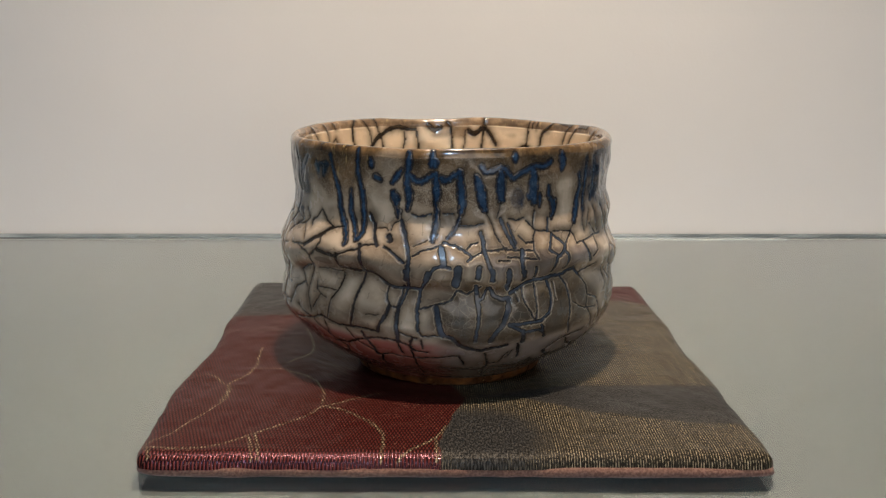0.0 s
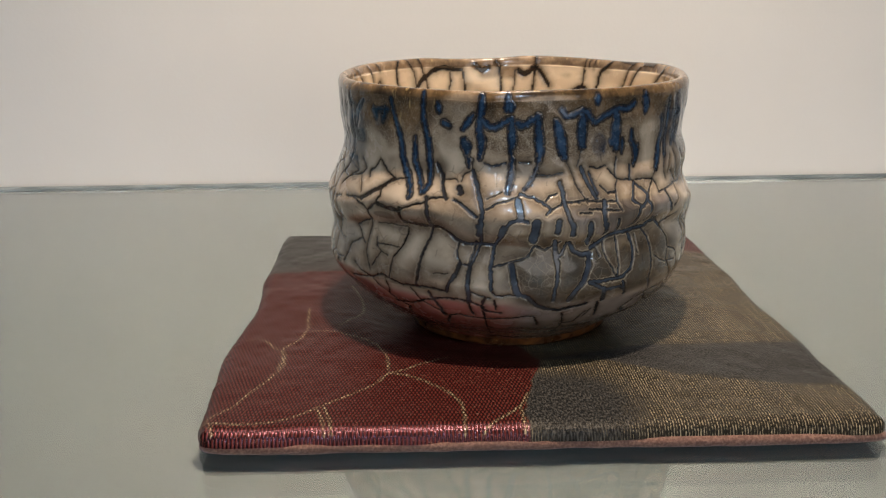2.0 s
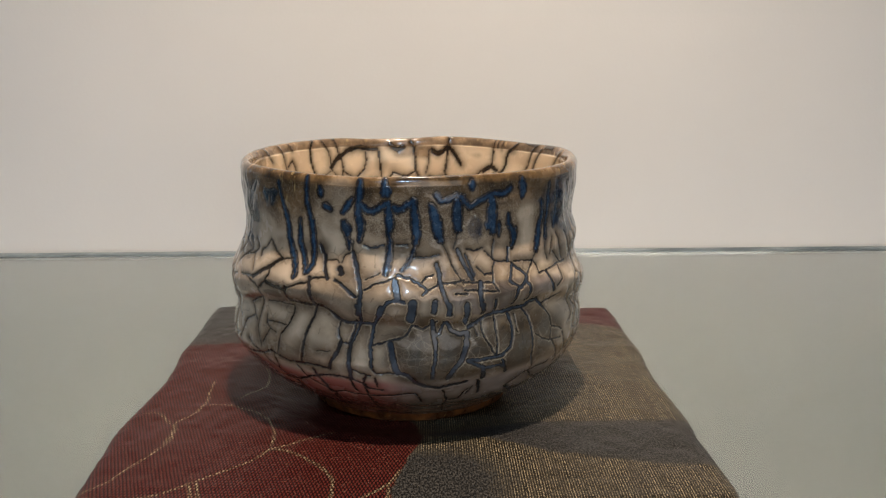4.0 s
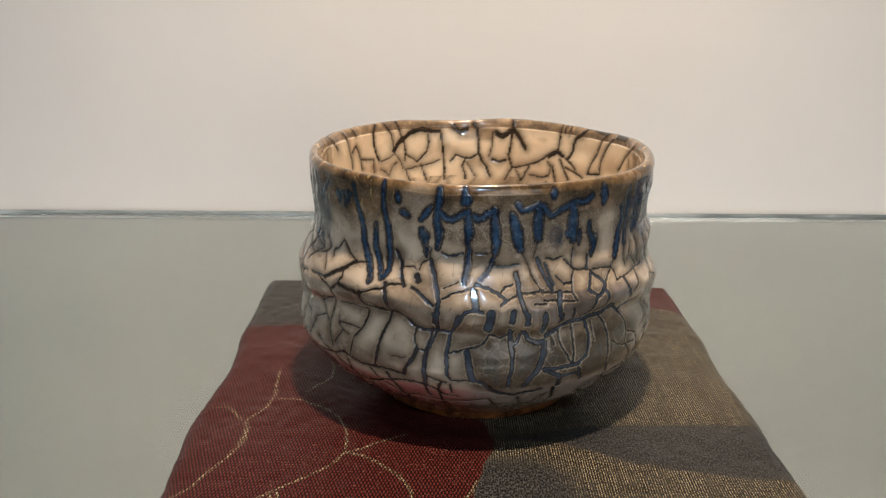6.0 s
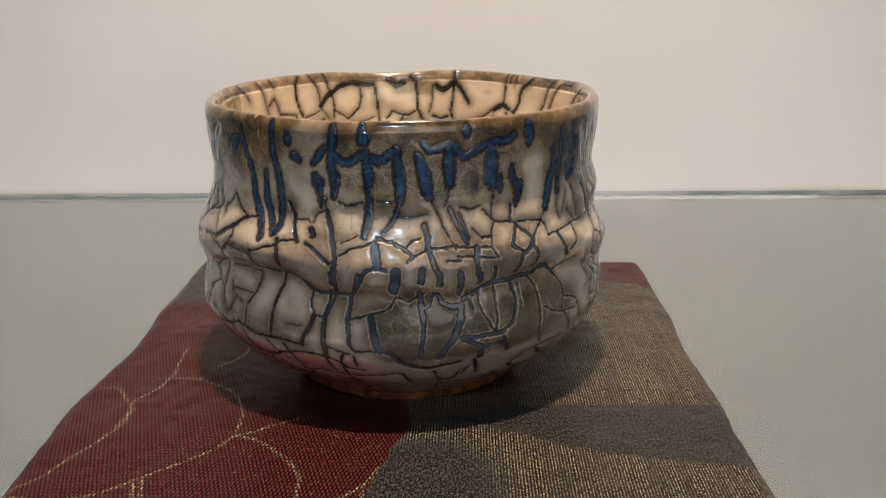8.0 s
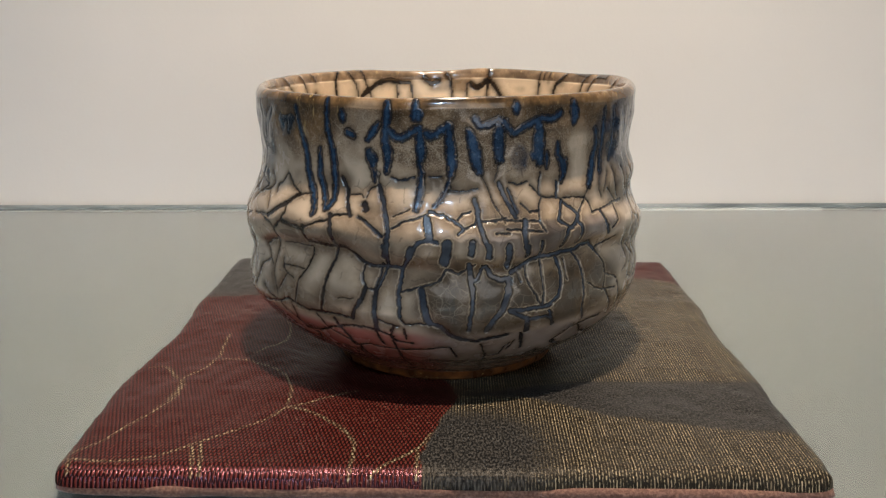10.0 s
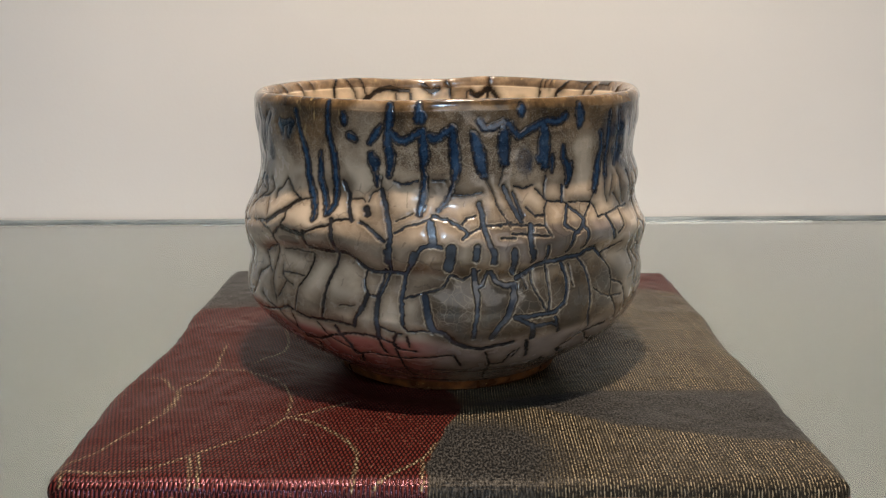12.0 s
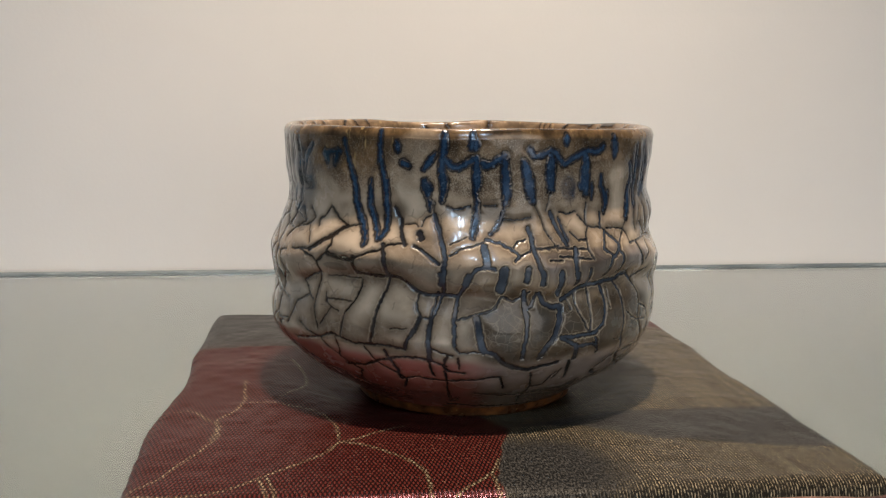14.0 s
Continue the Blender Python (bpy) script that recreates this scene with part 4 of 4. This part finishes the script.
def paint_veins(g):
    """Veins on the far inner wall, in degrees from its middle."""
    def vein(width, *points):
        g.stroke(g.crack, width * 0.8, points)

    vein(0.9, (-65.9, 90.6), (-64.1, 87.9), (-62.8, 84.7), (-61.9, 80.4), (-61.6, 75.7))
    vein(0.7, (-59.9, 90.9), (-58.0, 88.8), (-57.0, 87.0))
    vein(0.8, (-77.1, 89.9), (-73.5, 86.3), (-71.8, 84.0))
    vein(0.8, (-60.8, 81.2), (-57.4, 83.3), (-56.1, 80.6), (-55.6, 77.9), (-54.9, 74.4))
    vein(0.6, (-55.6, 78.3), (-48.2, 77.1))
    vein(0.8, (-48.2, 76.9), (-48.3, 74.8), (-47.5, 72.4))
    vein(1.4, (-44.1, 90.4), (-45.9, 88.9), (-47.2, 86.9), (-47.1, 82.6), (-46.1, 78.2), (-45.0, 76.5))
    vein(1.0, (-40.8, 90.1), (-39.3, 87.6), (-37.6, 84.9), (-36.9, 80.9))
    vein(1.1, (-35.3, 90.3), (-34.0, 87.8), (-32.8, 84.5), (-31.5, 81.1), (-31.1, 77.7), (-31.7, 75.1))
    vein(2.4, (-36.8, 79.3), (-34.2, 82.0), (-32.1, 83.5))
    vein(2.2, (-32.0, 83.1), (-29.0, 84.8), (-26.0, 86.2), (-22.8, 86.7), (-19.1, 85.9))
    vein(1.8, (-19.1, 85.9), (-15.5, 85.7))
    vein(0.9, (-20.3, 84.8), (-20.1, 81.5), (-21.1, 78.2), (-24.1, 75.0), (-25.8, 74.0), (-29.1, 76.4), (-31.1, 77.7))
    vein(0.8, (-36.7, 78.2), (-34.3, 75.8), (-32.2, 71.5))
    vein(0.5, (-36.7, 78.2), (-39.6, 76.9), (-43.8, 75.7))
    vein(0.5, (-35.6, 74.8), (-38.3, 72.8), (-39.8, 70.1), (-43.9, 72.8))
    vein(0.5, (-31.2, 71.5), (-25.3, 71.9), (-20.4, 72.9), (-15.5, 74.1))
    vein(0.9, (-31.2, 71.5), (-29.7, 66.8))
    vein(1.0, (-24.1, 72.7), (-22.9, 69.9), (-21.6, 66.2))
    vein(1.2, (-14.8, 85.7), (-14.1, 81.3), (-13.6, 76.7), (-13.1, 71.0), (-13.6, 65.3))
    vein(1.0, (-10.2, 73.9), (-8.3, 76.2), (-4.8, 75.3), (-1.9, 74.8), (1.1, 76.6))
    vein(1.1, (-4.3, 75.0), (-5.2, 71.6), (-4.2, 67.4), (-3.7, 64.7))
    vein(0.6, (-3.6, 73.2), (-1.2, 69.8), (0.5, 67.5))
    vein(1.6, (0.9, 85.6), (1.3, 81.2), (1.8, 76.6), (3.5, 73.3), (5.2, 71.1), (6.7, 67.7))
    vein(0.7, (7.3, 84.7), (7.2, 80.2), (6.3, 75.7))
    vein(1.2, (7.5, 74.5), (10.7, 73.6), (13.5, 74.4))
    vein(2.4, (8.7, 84.7), (11.6, 83.3), (15.8, 86.2))
    vein(1.4, (16.1, 90.2), (16.0, 86.2), (15.6, 82.8), (15.3, 79.5), (14.7, 76.0), (16.2, 71.6))
    vein(2.2, (16.3, 86.2), (19.3, 83.1), (22.1, 79.5))
    vein(0.9, (16.2, 71.6), (21.6, 72.7), (27.8, 74.9), (31.5, 77.5), (35.3, 79.5))
    vein(0.8, (16.2, 71.6), (14.4, 68.0), (13.3, 66.1))
    vein(0.8, (18.0, 70.6), (20.6, 66.7), (21.8, 68.6), (24.0, 73.4))
    vein(0.7, (24.2, 69.3), (30.6, 68.9), (33.2, 69.8), (34.3, 73.3), (32.8, 75.4))
    vein(2.2, (32.7, 77.6), (36.6, 79.6), (39.4, 78.4))
    vein(1.1, (37.8, 90.6), (37.3, 86.9), (36.8, 82.5), (36.6, 79.1))
    vein(0.7, (40.0, 91.0), (39.4, 87.1))
    vein(0.6, (42.2, 91.0), (41.6, 86.3))
    vein(1.0, (34.8, 74.1), (35.9, 70.2), (36.7, 68.1))
    vein(1.0, (38.1, 77.1), (40.6, 73.1), (42.8, 69.4))
    vein(0.9, (40.8, 77.9), (43.7, 76.1), (46.2, 73.9))
    vein(1.6, (50.8, 90.6), (48.7, 88.2), (45.1, 85.6), (44.1, 83.3), (43.7, 80.1), (42.2, 78.1))
    vein(0.8, (41.0, 74.2), (45.4, 73.1), (50.1, 71.3))
    vein(1.0, (60.8, 89.5), (59.0, 86.5), (57.1, 82.0), (54.2, 77.3), (53.0, 73.3), (59.6, 74.4), (59.8, 79.3), (62.8, 85.0), (65.5, 88.1))
    vein(2.0, (51.5, 90.4), (56.2, 89.8), (61.4, 89.6))
    vein(2.0, (67.3, 89.2), (73.9, 89.3))
    vein(1.0, (82.9, 88.1), (77.6, 83.6), (72.6, 78.2))
    vein(2.6, (-9.6, 87.8), (-6.1, 85.1), (-3.7, 86.7))
    vein(2.0, (-0.3, 88.3), (0.9, 86.7))


def wall_radius(deg, zm):
    """Radius of the outer wall in metres over angle and height in mm."""
    crease = crease_height(deg)
    lifted = zm - (crease - 41.0) * soft(zm, 24, 40) * (1 - soft(zm, 49, 64))
    west, front, east = (np.interp(lifted, *smooth_table(WALL_Z, side, 900, 12)) for side in (WALL_WEST, WALL_FRONT, WALL_EAST))
    share = soft(np.abs(deg), 5, 75)
    r = front * (1 - share) + np.where(deg < 0, west, east) * share
    above = zm - crease
    near = 1 - soft(np.abs(deg), 48, 66)
    sharp = np.where(above > 0, 1.6, 4.6)
    near = near * (1 - 0.6 * np.exp(-((deg - 4) / 13) ** 2))
    r = r - (0.35 + 0.65 * near) * np.exp(-(above / sharp) ** 2) + 0.7 * near * np.exp(-((above - 4.0) / 2.8) ** 2)

    def lump(a, za, wa, wz, most):
        return most * np.exp(-((deg - a) / wa) ** 2 - ((zm - za) / wz) ** 2)

    r = r + lump(-42, 50.5, 5, 2.6, -1.1) + lump(14, 30, 19, 8.0, 0.5) + lump(-30, 34, 14, 5, 0.4) + lump(-66, 48, 9, 4, 0.5) + lump(40, 33, 9, 7, 0.35) + lump(-13, 39, 7, 4, 0.35)
    r = r + lump(-1, 51.5, 11, 4.5, 0.55) + lump(28, 56, 5, 3, 0.3) + lump(-23, 62, 6, 6, -0.3) + lump(4, 62, 6, 4, -0.25)
    return r * 0.001


def build_bowl():
    front = np.linspace(-100, 100, 1000, endpoint=False)
    rear = np.linspace(100, 260, 260, endpoint=False)
    theta1 = np.radians(np.concatenate([front, rear]))
    theta1 = np.where(theta1 > math.pi, theta1 - 2 * math.pi, theta1)
    cols = len(theta1)
    # outer wall from the foot up, rounded lip, inner wall
    pz, pf = smooth_table(WALL_Z, WALL_FRONT, 1200, 12)
    arc = np.concatenate([[0], np.cumsum(np.hypot(np.diff(pz), np.diff(pf)))])
    outer_z = np.interp(np.linspace(0, arc[-1], 440), arc, pz) * 0.001
    lip = np.linspace(0, math.pi, 34)[1:-1]
    iz, irad = smooth_table(IN_Z[::-1], IN_R[::-1], 900, 14)
    inner_z = np.concatenate([np.linspace(iz[-1], 0.024, 180), np.linspace(0.0238, 0.0101, 40)])
    inner_r = np.interp(inner_z, iz, irad)
    kind = np.concatenate([np.zeros(len(outer_z)), np.ones(len(lip)), np.full(len(inner_z), 2)])
    height = np.concatenate([outer_z, outer_z[-1] + 0.0030 * np.sin(lip), inner_z])
    theta, z = np.meshgrid(theta1, height)
    side = np.repeat(kind[:, None], cols, axis=1)
    outer, inside = side < 2, side == 2
    deg, zm = np.degrees(theta), z * 1000
    rim_r = wall_radius(np.degrees(theta1), np.full(cols, 86.6))
    half = (rim_r - irad[-1]) / 2
    lip_r = (irad[-1] + half)[None, :] + half[None, :] * np.cos(lip)[:, None]
    no, nl = len(outer_z), len(lip)
    r = np.empty_like(theta)
    r[:no] = wall_radius(deg[:no], zm[:no])
    r[no:no + nl] = lip_r
    r[no + nl:] = inner_r[:, None]
    turn = (theta / (2 * math.pi)) % 1.0
    lumps = value_noise(turn * 13, z * 95, 13, 41) - 0.5
    bumps = value_noise(turn * 38, z * 210, 38, 42) - 0.5
    fade = soft(z, 0.008, 0.02)
    r = r + (0.0009 * lumps + 0.0007 * bumps) * fade * np.where(side == 1, 0.5, 1.0)

    g = Glaze(theta, z)
    paint_strokes(g)
    span = 2 * math.pi * FRONT_R
    # crawled cells round the sides and back
    far = soft(np.abs(deg), 60, 66)
    cells = np.full(theta.shape, 9.0)
    for low, high, size, seed in ((4, 30, 11.0, 51), (30, 66, 8.5, 52)):
        rows = outer & (zm >= low) & (zm < high)
        cells[rows] = cell_edges(g.ws[rows] % span, g.wz[rows], span, size, seed, low, high, 0.8)
    side_crack = np.where(outer & (zm < 66) & (far > 0.5), cells - 0.30, 9.0)
    lean = value_noise(turn * 40, z * 300, 40, 83)
    fine = np.full(theta.shape, 9.0)
    rows_fine = (side == 0) & (zm > 28) & (zm < 70)
    fine[rows_fine] = cell_edges(g.ws[rows_fine] % span, g.wz[rows_fine], span, 5.2, 55, 28, 70, 1.0)
    fine = fine - 0.10 + 0.9 * soft(value_noise(turn * 70, z * 500, 70, 56), 0.30, 0.5)
    fine = np.where(rows_fine, np.maximum(fine, -0.02), 9.0)
    inner_cells = np.full(theta.shape, 9.0)
    span_in = span * 0.9
    su, sz = g.ws[inside] * 0.9 + 3.0 * (lean[inside] - 0.5), g.wz[inside] + 4.0 * (value_noise(turn * 14, z * 90, 14, 63)[inside] - 0.5)
    keep = value_noise(turn * 22, z * 110, 22, 64)[inside]
    long_lines = cell_edges(su % span_in, sz, span_in, 14.0, 61, 0, 95, 3.2)
    short_lines = cell_edges(su % span_in, sz, span_in, 9.0, 65, 0, 95, 0.9) + 1.2 * soft(keep, 0.32, 0.46)
    back = (deg - 180 + 540) % 360 - 180
    drawn = ((np.abs(back) < 78) & (zm > 68))[inside]
    inner_cells[inside] = np.where(drawn, 9.0, np.minimum(long_lines, short_lines))
    g_in = Glaze(np.radians(-back), z)
    paint_veins(g_in)
    inner_cells = np.where(inside | (side == 1), np.minimum(inner_cells, np.where(zm > 66, g_in.crack, 9.0)), inner_cells)
    streaks = np.full(theta.shape, 9.0)
    rows = side == 0
    streaks[rows] = cell_edges(g.ws[rows] % span, g.wz[rows], span, 6.0, 71, 40, 120, 4.0)
    streaks = np.where(rows & (zm > 66) & (far > 0.5), streaks - 0.5, 9.0)
    crack_d = np.minimum(np.minimum(g.crack, side_crack), np.where(inside | (np.abs(back) < 90) & (side == 1), inner_cells, 9.0))
    crack = 1 - soft(crack_d, -0.10, 0.14)
    hair = np.where(rows_fine, 0.45 * (1 - soft(fine, -0.06, 0.10)), 0)
    smokes = value_noise(turn * 30, z * 150, 30, 87)
    east = soft(deg, -20, 0)
    halo = np.where(crack_d > 0, np.exp(-((crack_d - 0.24) / 0.13) ** 2), 0) * np.where(inside, 0.0, (0.35 + 0.65 * east) * soft(zm, 27, 31) * (1 - soft(zm, 57, 63)))
    reach = np.where(inside, 0.5 + 2.5 * smokes ** 2.5, np.where(zm > 28, 0.45 + 3.2 * smokes ** 2.2, 0.35 + 0.8 * smokes))
    stain = np.exp(-np.clip(crack_d, 0, None) / reach) * (1 - crack) * np.where(inside, 0.7, np.where(zm > 28, 0.85, 0.5))
    drip_d = np.minimum(g.drip, streaks)
    ragged = 0.5 * (value_noise(g.s * 1.1 + 40, g.z * 0.8 + 40, 256, 92) - 0.5) + 0.4 * (value_noise(g.s * 3.5 + 40, g.z * 2.5 + 40, 256, 93) - 0.5)
    drip = 1 - soft(drip_d + ragged, -0.42, 0.22)
    stain = np.maximum(stain, np.where(outer, 0.65 * np.exp(-np.clip(drip_d, 0, None) / (0.4 + 1.6 * smokes ** 2)), 0))
    tea = np.exp(-np.clip(np.minimum(crack_d, drip_d + 0.3), 0, None) / (0.8 + 3.0 * smokes ** 1.5)) * np.where(inside, 0.5, np.where(zm > 27, 0.68, 0.35))
    tea = np.maximum(tea, np.where(side == 0, 0.55 * soft(zm, 68, 74), 0) * soft(value_noise(turn * 52, z * 160, 52, 94), 0.3, 0.7))
    gap = np.minimum(np.minimum(crack_d, drip_d), 3.0)
    deep = soft(-drip_d, 0.25, 0.95)
    core = soft(-crack_d, 0.15, 0.45)

    # broad fields of the glaze
    big = value_noise(turn * 16, z * 130, 16, 81)
    small = value_noise(turn * 60, z * 420, 60, 82)
    wander = (big - 0.5) * 8 + (small - 0.5) * 4

    def patch(a, za, wa, wz):
        return np.clip(1.25 - np.hypot((deg - a + wander * 0.4) / wa, (zm - za + wander * 0.5) / wz), 0, 1)

    def field(a, za, wa, wz):
        return soft(patch(a, za, wa, wz), 0.1, 0.6)

    below = 1 - soft(zm + wander * 1.1, 64, 72)
    cells_tone = value_noise(turn * 44, z * 170, 44, 84)
    cream = below * (0.45 + 0.55 * soft(cells_tone, 0.25, 0.6))
    for a, za, wa, wz, most in ((-50, 71, 5, 9, 0.9), (-22, 71, 6, 8, 1.0), (-21, 81, 7, 7, 0.7), (39, 73, 3.2, 13, 1.0), (-8, 67, 5, 2.5, 0.8), (3, 66.5, 5, 2.5, 0.8), (14, 67, 6, 3, 0.9), (24, 66, 5, 3, 0.9), (-33, 58, 16, 7, 0.8), (-36, 53, 16, 4.5, 0.9), (-25, 37, 14, 4, 0.75), (-45, 37, 7, 5, 0.7), (2, 56, 8, 7, 0.9)):
        cream = np.maximum(cream, most * field(a, za, wa, wz))
    cream = np.where(inside, 0.92 + 0.08 * small, cream * (0.85 + 0.15 * small))
    grey = np.maximum(field(11, 33, 19, 10), 0.85 * field(36, 34, 20, 9))
    grey = np.maximum(grey, 0.5 * field(-30, 30, 30, 3.5))
    grey = np.maximum(grey, 0.45 * field(-22, 29, 22, 3.0))
    grey = np.maximum(grey, 0.45 * soft(-deg + wander, 50, 62) * soft(zm, 66, 72) * (1 - soft(-deg, 100, 120)))
    grey = np.where(outer, grey, 0)
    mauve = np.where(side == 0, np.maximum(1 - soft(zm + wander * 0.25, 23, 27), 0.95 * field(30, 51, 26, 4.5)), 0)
    iron = np.where(outer, soft(zm + wander * 0.5 + 5 * (1 - soft(deg, -34, -26)) + 2.5 * soft(deg, 10, 30), 77, 86), 0.8 * soft(zm + 2.6 * wander, 86, 95))
    rolled = np.zeros(len(height))
    rolled[no:no + nl] = np.linspace(0, 1, nl)
    iron = iron * (1 - 0.35 * soft(rolled, 0.3, 0.65)[:, None])
    iron = iron * (1 - 0.55 * field(-20, 84, 6, 6)) * (1 - 0.4 * field(4, 86, 7, 3))
    iron = np.maximum(iron, np.where(side == 0, 0.95 * field(8, 44.5, 20, 3.2) * (0.4 + 0.6 * soft(small, 0.3, 0.7)), 0))
    iron = np.maximum(iron, np.where(side == 0, 0.75 * field(34, 41, 11, 5) * (0.5 + 0.5 * small), 0))
    speck = np.where(side == 0, soft(zm + wander * 0.6, 68, 73), 0) * (1 - 0.8 * cream) * (1 - 0.6 * np.clip(iron, 0, 1))
    pool = np.where(side == 0, np.maximum(soft(deg + wander, -22, -10) * soft(zm, 25, 29), 0.35 * soft(deg, -34, -26)), 0)
    teal = np.where(side == 0, soft(-deg + wander, 40, 52) * 0.9, 0)
    for a, za, wa, wz, most in ((-64, 75, 9, 13, 1.0), (-47, 81.5, 3.5, 3, 0.7), (60, 76, 12, 13, 1.0), (48, 74, 4, 10, 0.7), (22, 74, 3.2, 4.5, 0.85)):
        drip = np.maximum(drip, np.where(side == 0, most * field(a, za, wa, wz) * (0.6 + 0.4 * soft(small, 0.3, 0.75)), 0))
    # painted shade: under the ridge's crease, then where the belly turns under
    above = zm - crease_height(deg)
    shade_and_smoke = np.exp(-((above + 0.6 + (big - 0.5) * 2) / (1.3 + 2.2 * smokes ** 2)) ** 2) * (0.35 + 0.5 * soft(big + 0.4 * small, 0.45, 0.85)) * np.where(deg < -12, 0.6, 1.0)
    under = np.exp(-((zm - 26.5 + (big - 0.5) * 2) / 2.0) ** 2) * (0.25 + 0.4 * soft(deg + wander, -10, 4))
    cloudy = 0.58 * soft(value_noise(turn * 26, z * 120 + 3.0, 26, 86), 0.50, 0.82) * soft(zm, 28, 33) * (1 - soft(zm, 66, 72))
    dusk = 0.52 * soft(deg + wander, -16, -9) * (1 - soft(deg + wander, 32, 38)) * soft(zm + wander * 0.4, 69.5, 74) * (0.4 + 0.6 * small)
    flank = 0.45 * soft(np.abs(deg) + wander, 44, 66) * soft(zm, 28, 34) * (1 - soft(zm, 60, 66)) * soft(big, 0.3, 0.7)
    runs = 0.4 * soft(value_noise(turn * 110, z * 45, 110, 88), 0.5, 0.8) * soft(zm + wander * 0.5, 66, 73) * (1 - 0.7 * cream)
    # shade of the pressed-in dip, put into the colour
    dip_shade = 0.8 * field(-42, 50.5, 5, 2.2)
    shade_and_smoke = np.where(side == 0, np.clip(np.maximum.reduce([shade_and_smoke, under, cloudy, dusk, flank, runs, dip_shade]), 0, 0.9), 0)
    # painted red bounce from the mat, low on the west front
    mat_bounce = np.where(side == 0, 1 - soft(zm + wander * 0.25, 23, 27), 0) * (1 - soft(deg + wander, -10, 6)) * soft(deg, -75, -60)
    layers = {"deep": deep, "shade_and_smoke": shade_and_smoke, "mat_bounce": mat_bounce, "core": core, "tea": np.clip(tea, 0, 1), "crack": np.maximum(crack, hair), "drip_edge": np.where(outer, np.exp(-((drip_d - 0.12) / 0.30) ** 2), 0), "stain": stain, "drip": np.where(outer, drip, 0), "halo": halo, "cream": np.clip(cream, 0, 1), "grey": np.clip(grey, 0, 1),
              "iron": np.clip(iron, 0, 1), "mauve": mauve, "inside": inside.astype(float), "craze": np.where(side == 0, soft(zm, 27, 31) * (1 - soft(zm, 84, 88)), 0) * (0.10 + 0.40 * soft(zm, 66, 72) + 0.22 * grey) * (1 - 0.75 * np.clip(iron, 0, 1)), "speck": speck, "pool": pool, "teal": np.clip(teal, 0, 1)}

    # relief: cracks sink in, the cells between them swell, the blue runs stand slightly proud
    swell = 0.00028 * (1 - np.exp(-np.clip(gap, 0, None) / 1.6))
    relief = swell - 0.00030 * crack - 0.00008 * hair + 0.00016 * np.where(outer, drip, 0)
    relief = relief * soft(z, 0.0045, 0.009)
    r = r + np.where(outer, relief, -0.7 * relief)
    zz = z + 0.001 * np.clip(zm / 89.6, 0, 1.05) ** 9 * (rim_height(deg) - 89.6)
    x = r * np.sin(theta)
    y = -DEPTH * r * np.cos(theta)
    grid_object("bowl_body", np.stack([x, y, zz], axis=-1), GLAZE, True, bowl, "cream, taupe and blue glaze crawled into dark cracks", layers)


def build_foot():
    m, rings = 240, []
    theta = np.linspace(0, 2 * math.pi, m, endpoint=False)
    rough = value_noise(theta / (2 * math.pi) * 26, np.zeros(m), 26, 95) - 0.5
    chips = value_noise(theta / (2 * math.pi) * 90, np.zeros(m), 90, 96) - 0.5
    for radius, height in ((0.0392, 0.0048), (0.0380, 0.0040), (0.0370, 0.0032), (0.0368, 0.0018), (0.0363, 0.0006), (0.0352, 0.0), (0.0320, 0.0), (0.0305, 0.0006), (0.0295, 0.0040), (0.0200, 0.0054), (0.0005, 0.0056)):
        rr = radius + 0.0008 * rough + 0.0003 * chips
        rings.append(np.stack([rr * np.sin(theta), -DEPTH * rr * np.cos(theta), np.full(m, height) + (0.0003 * rough if 0 < height < 0.004 else 0)], axis=-1))
    grid_object("foot_ring", np.array(rings), CLAY, True, bowl, "unglazed dark brown clay foot ring")


build_bowl()
build_foot()
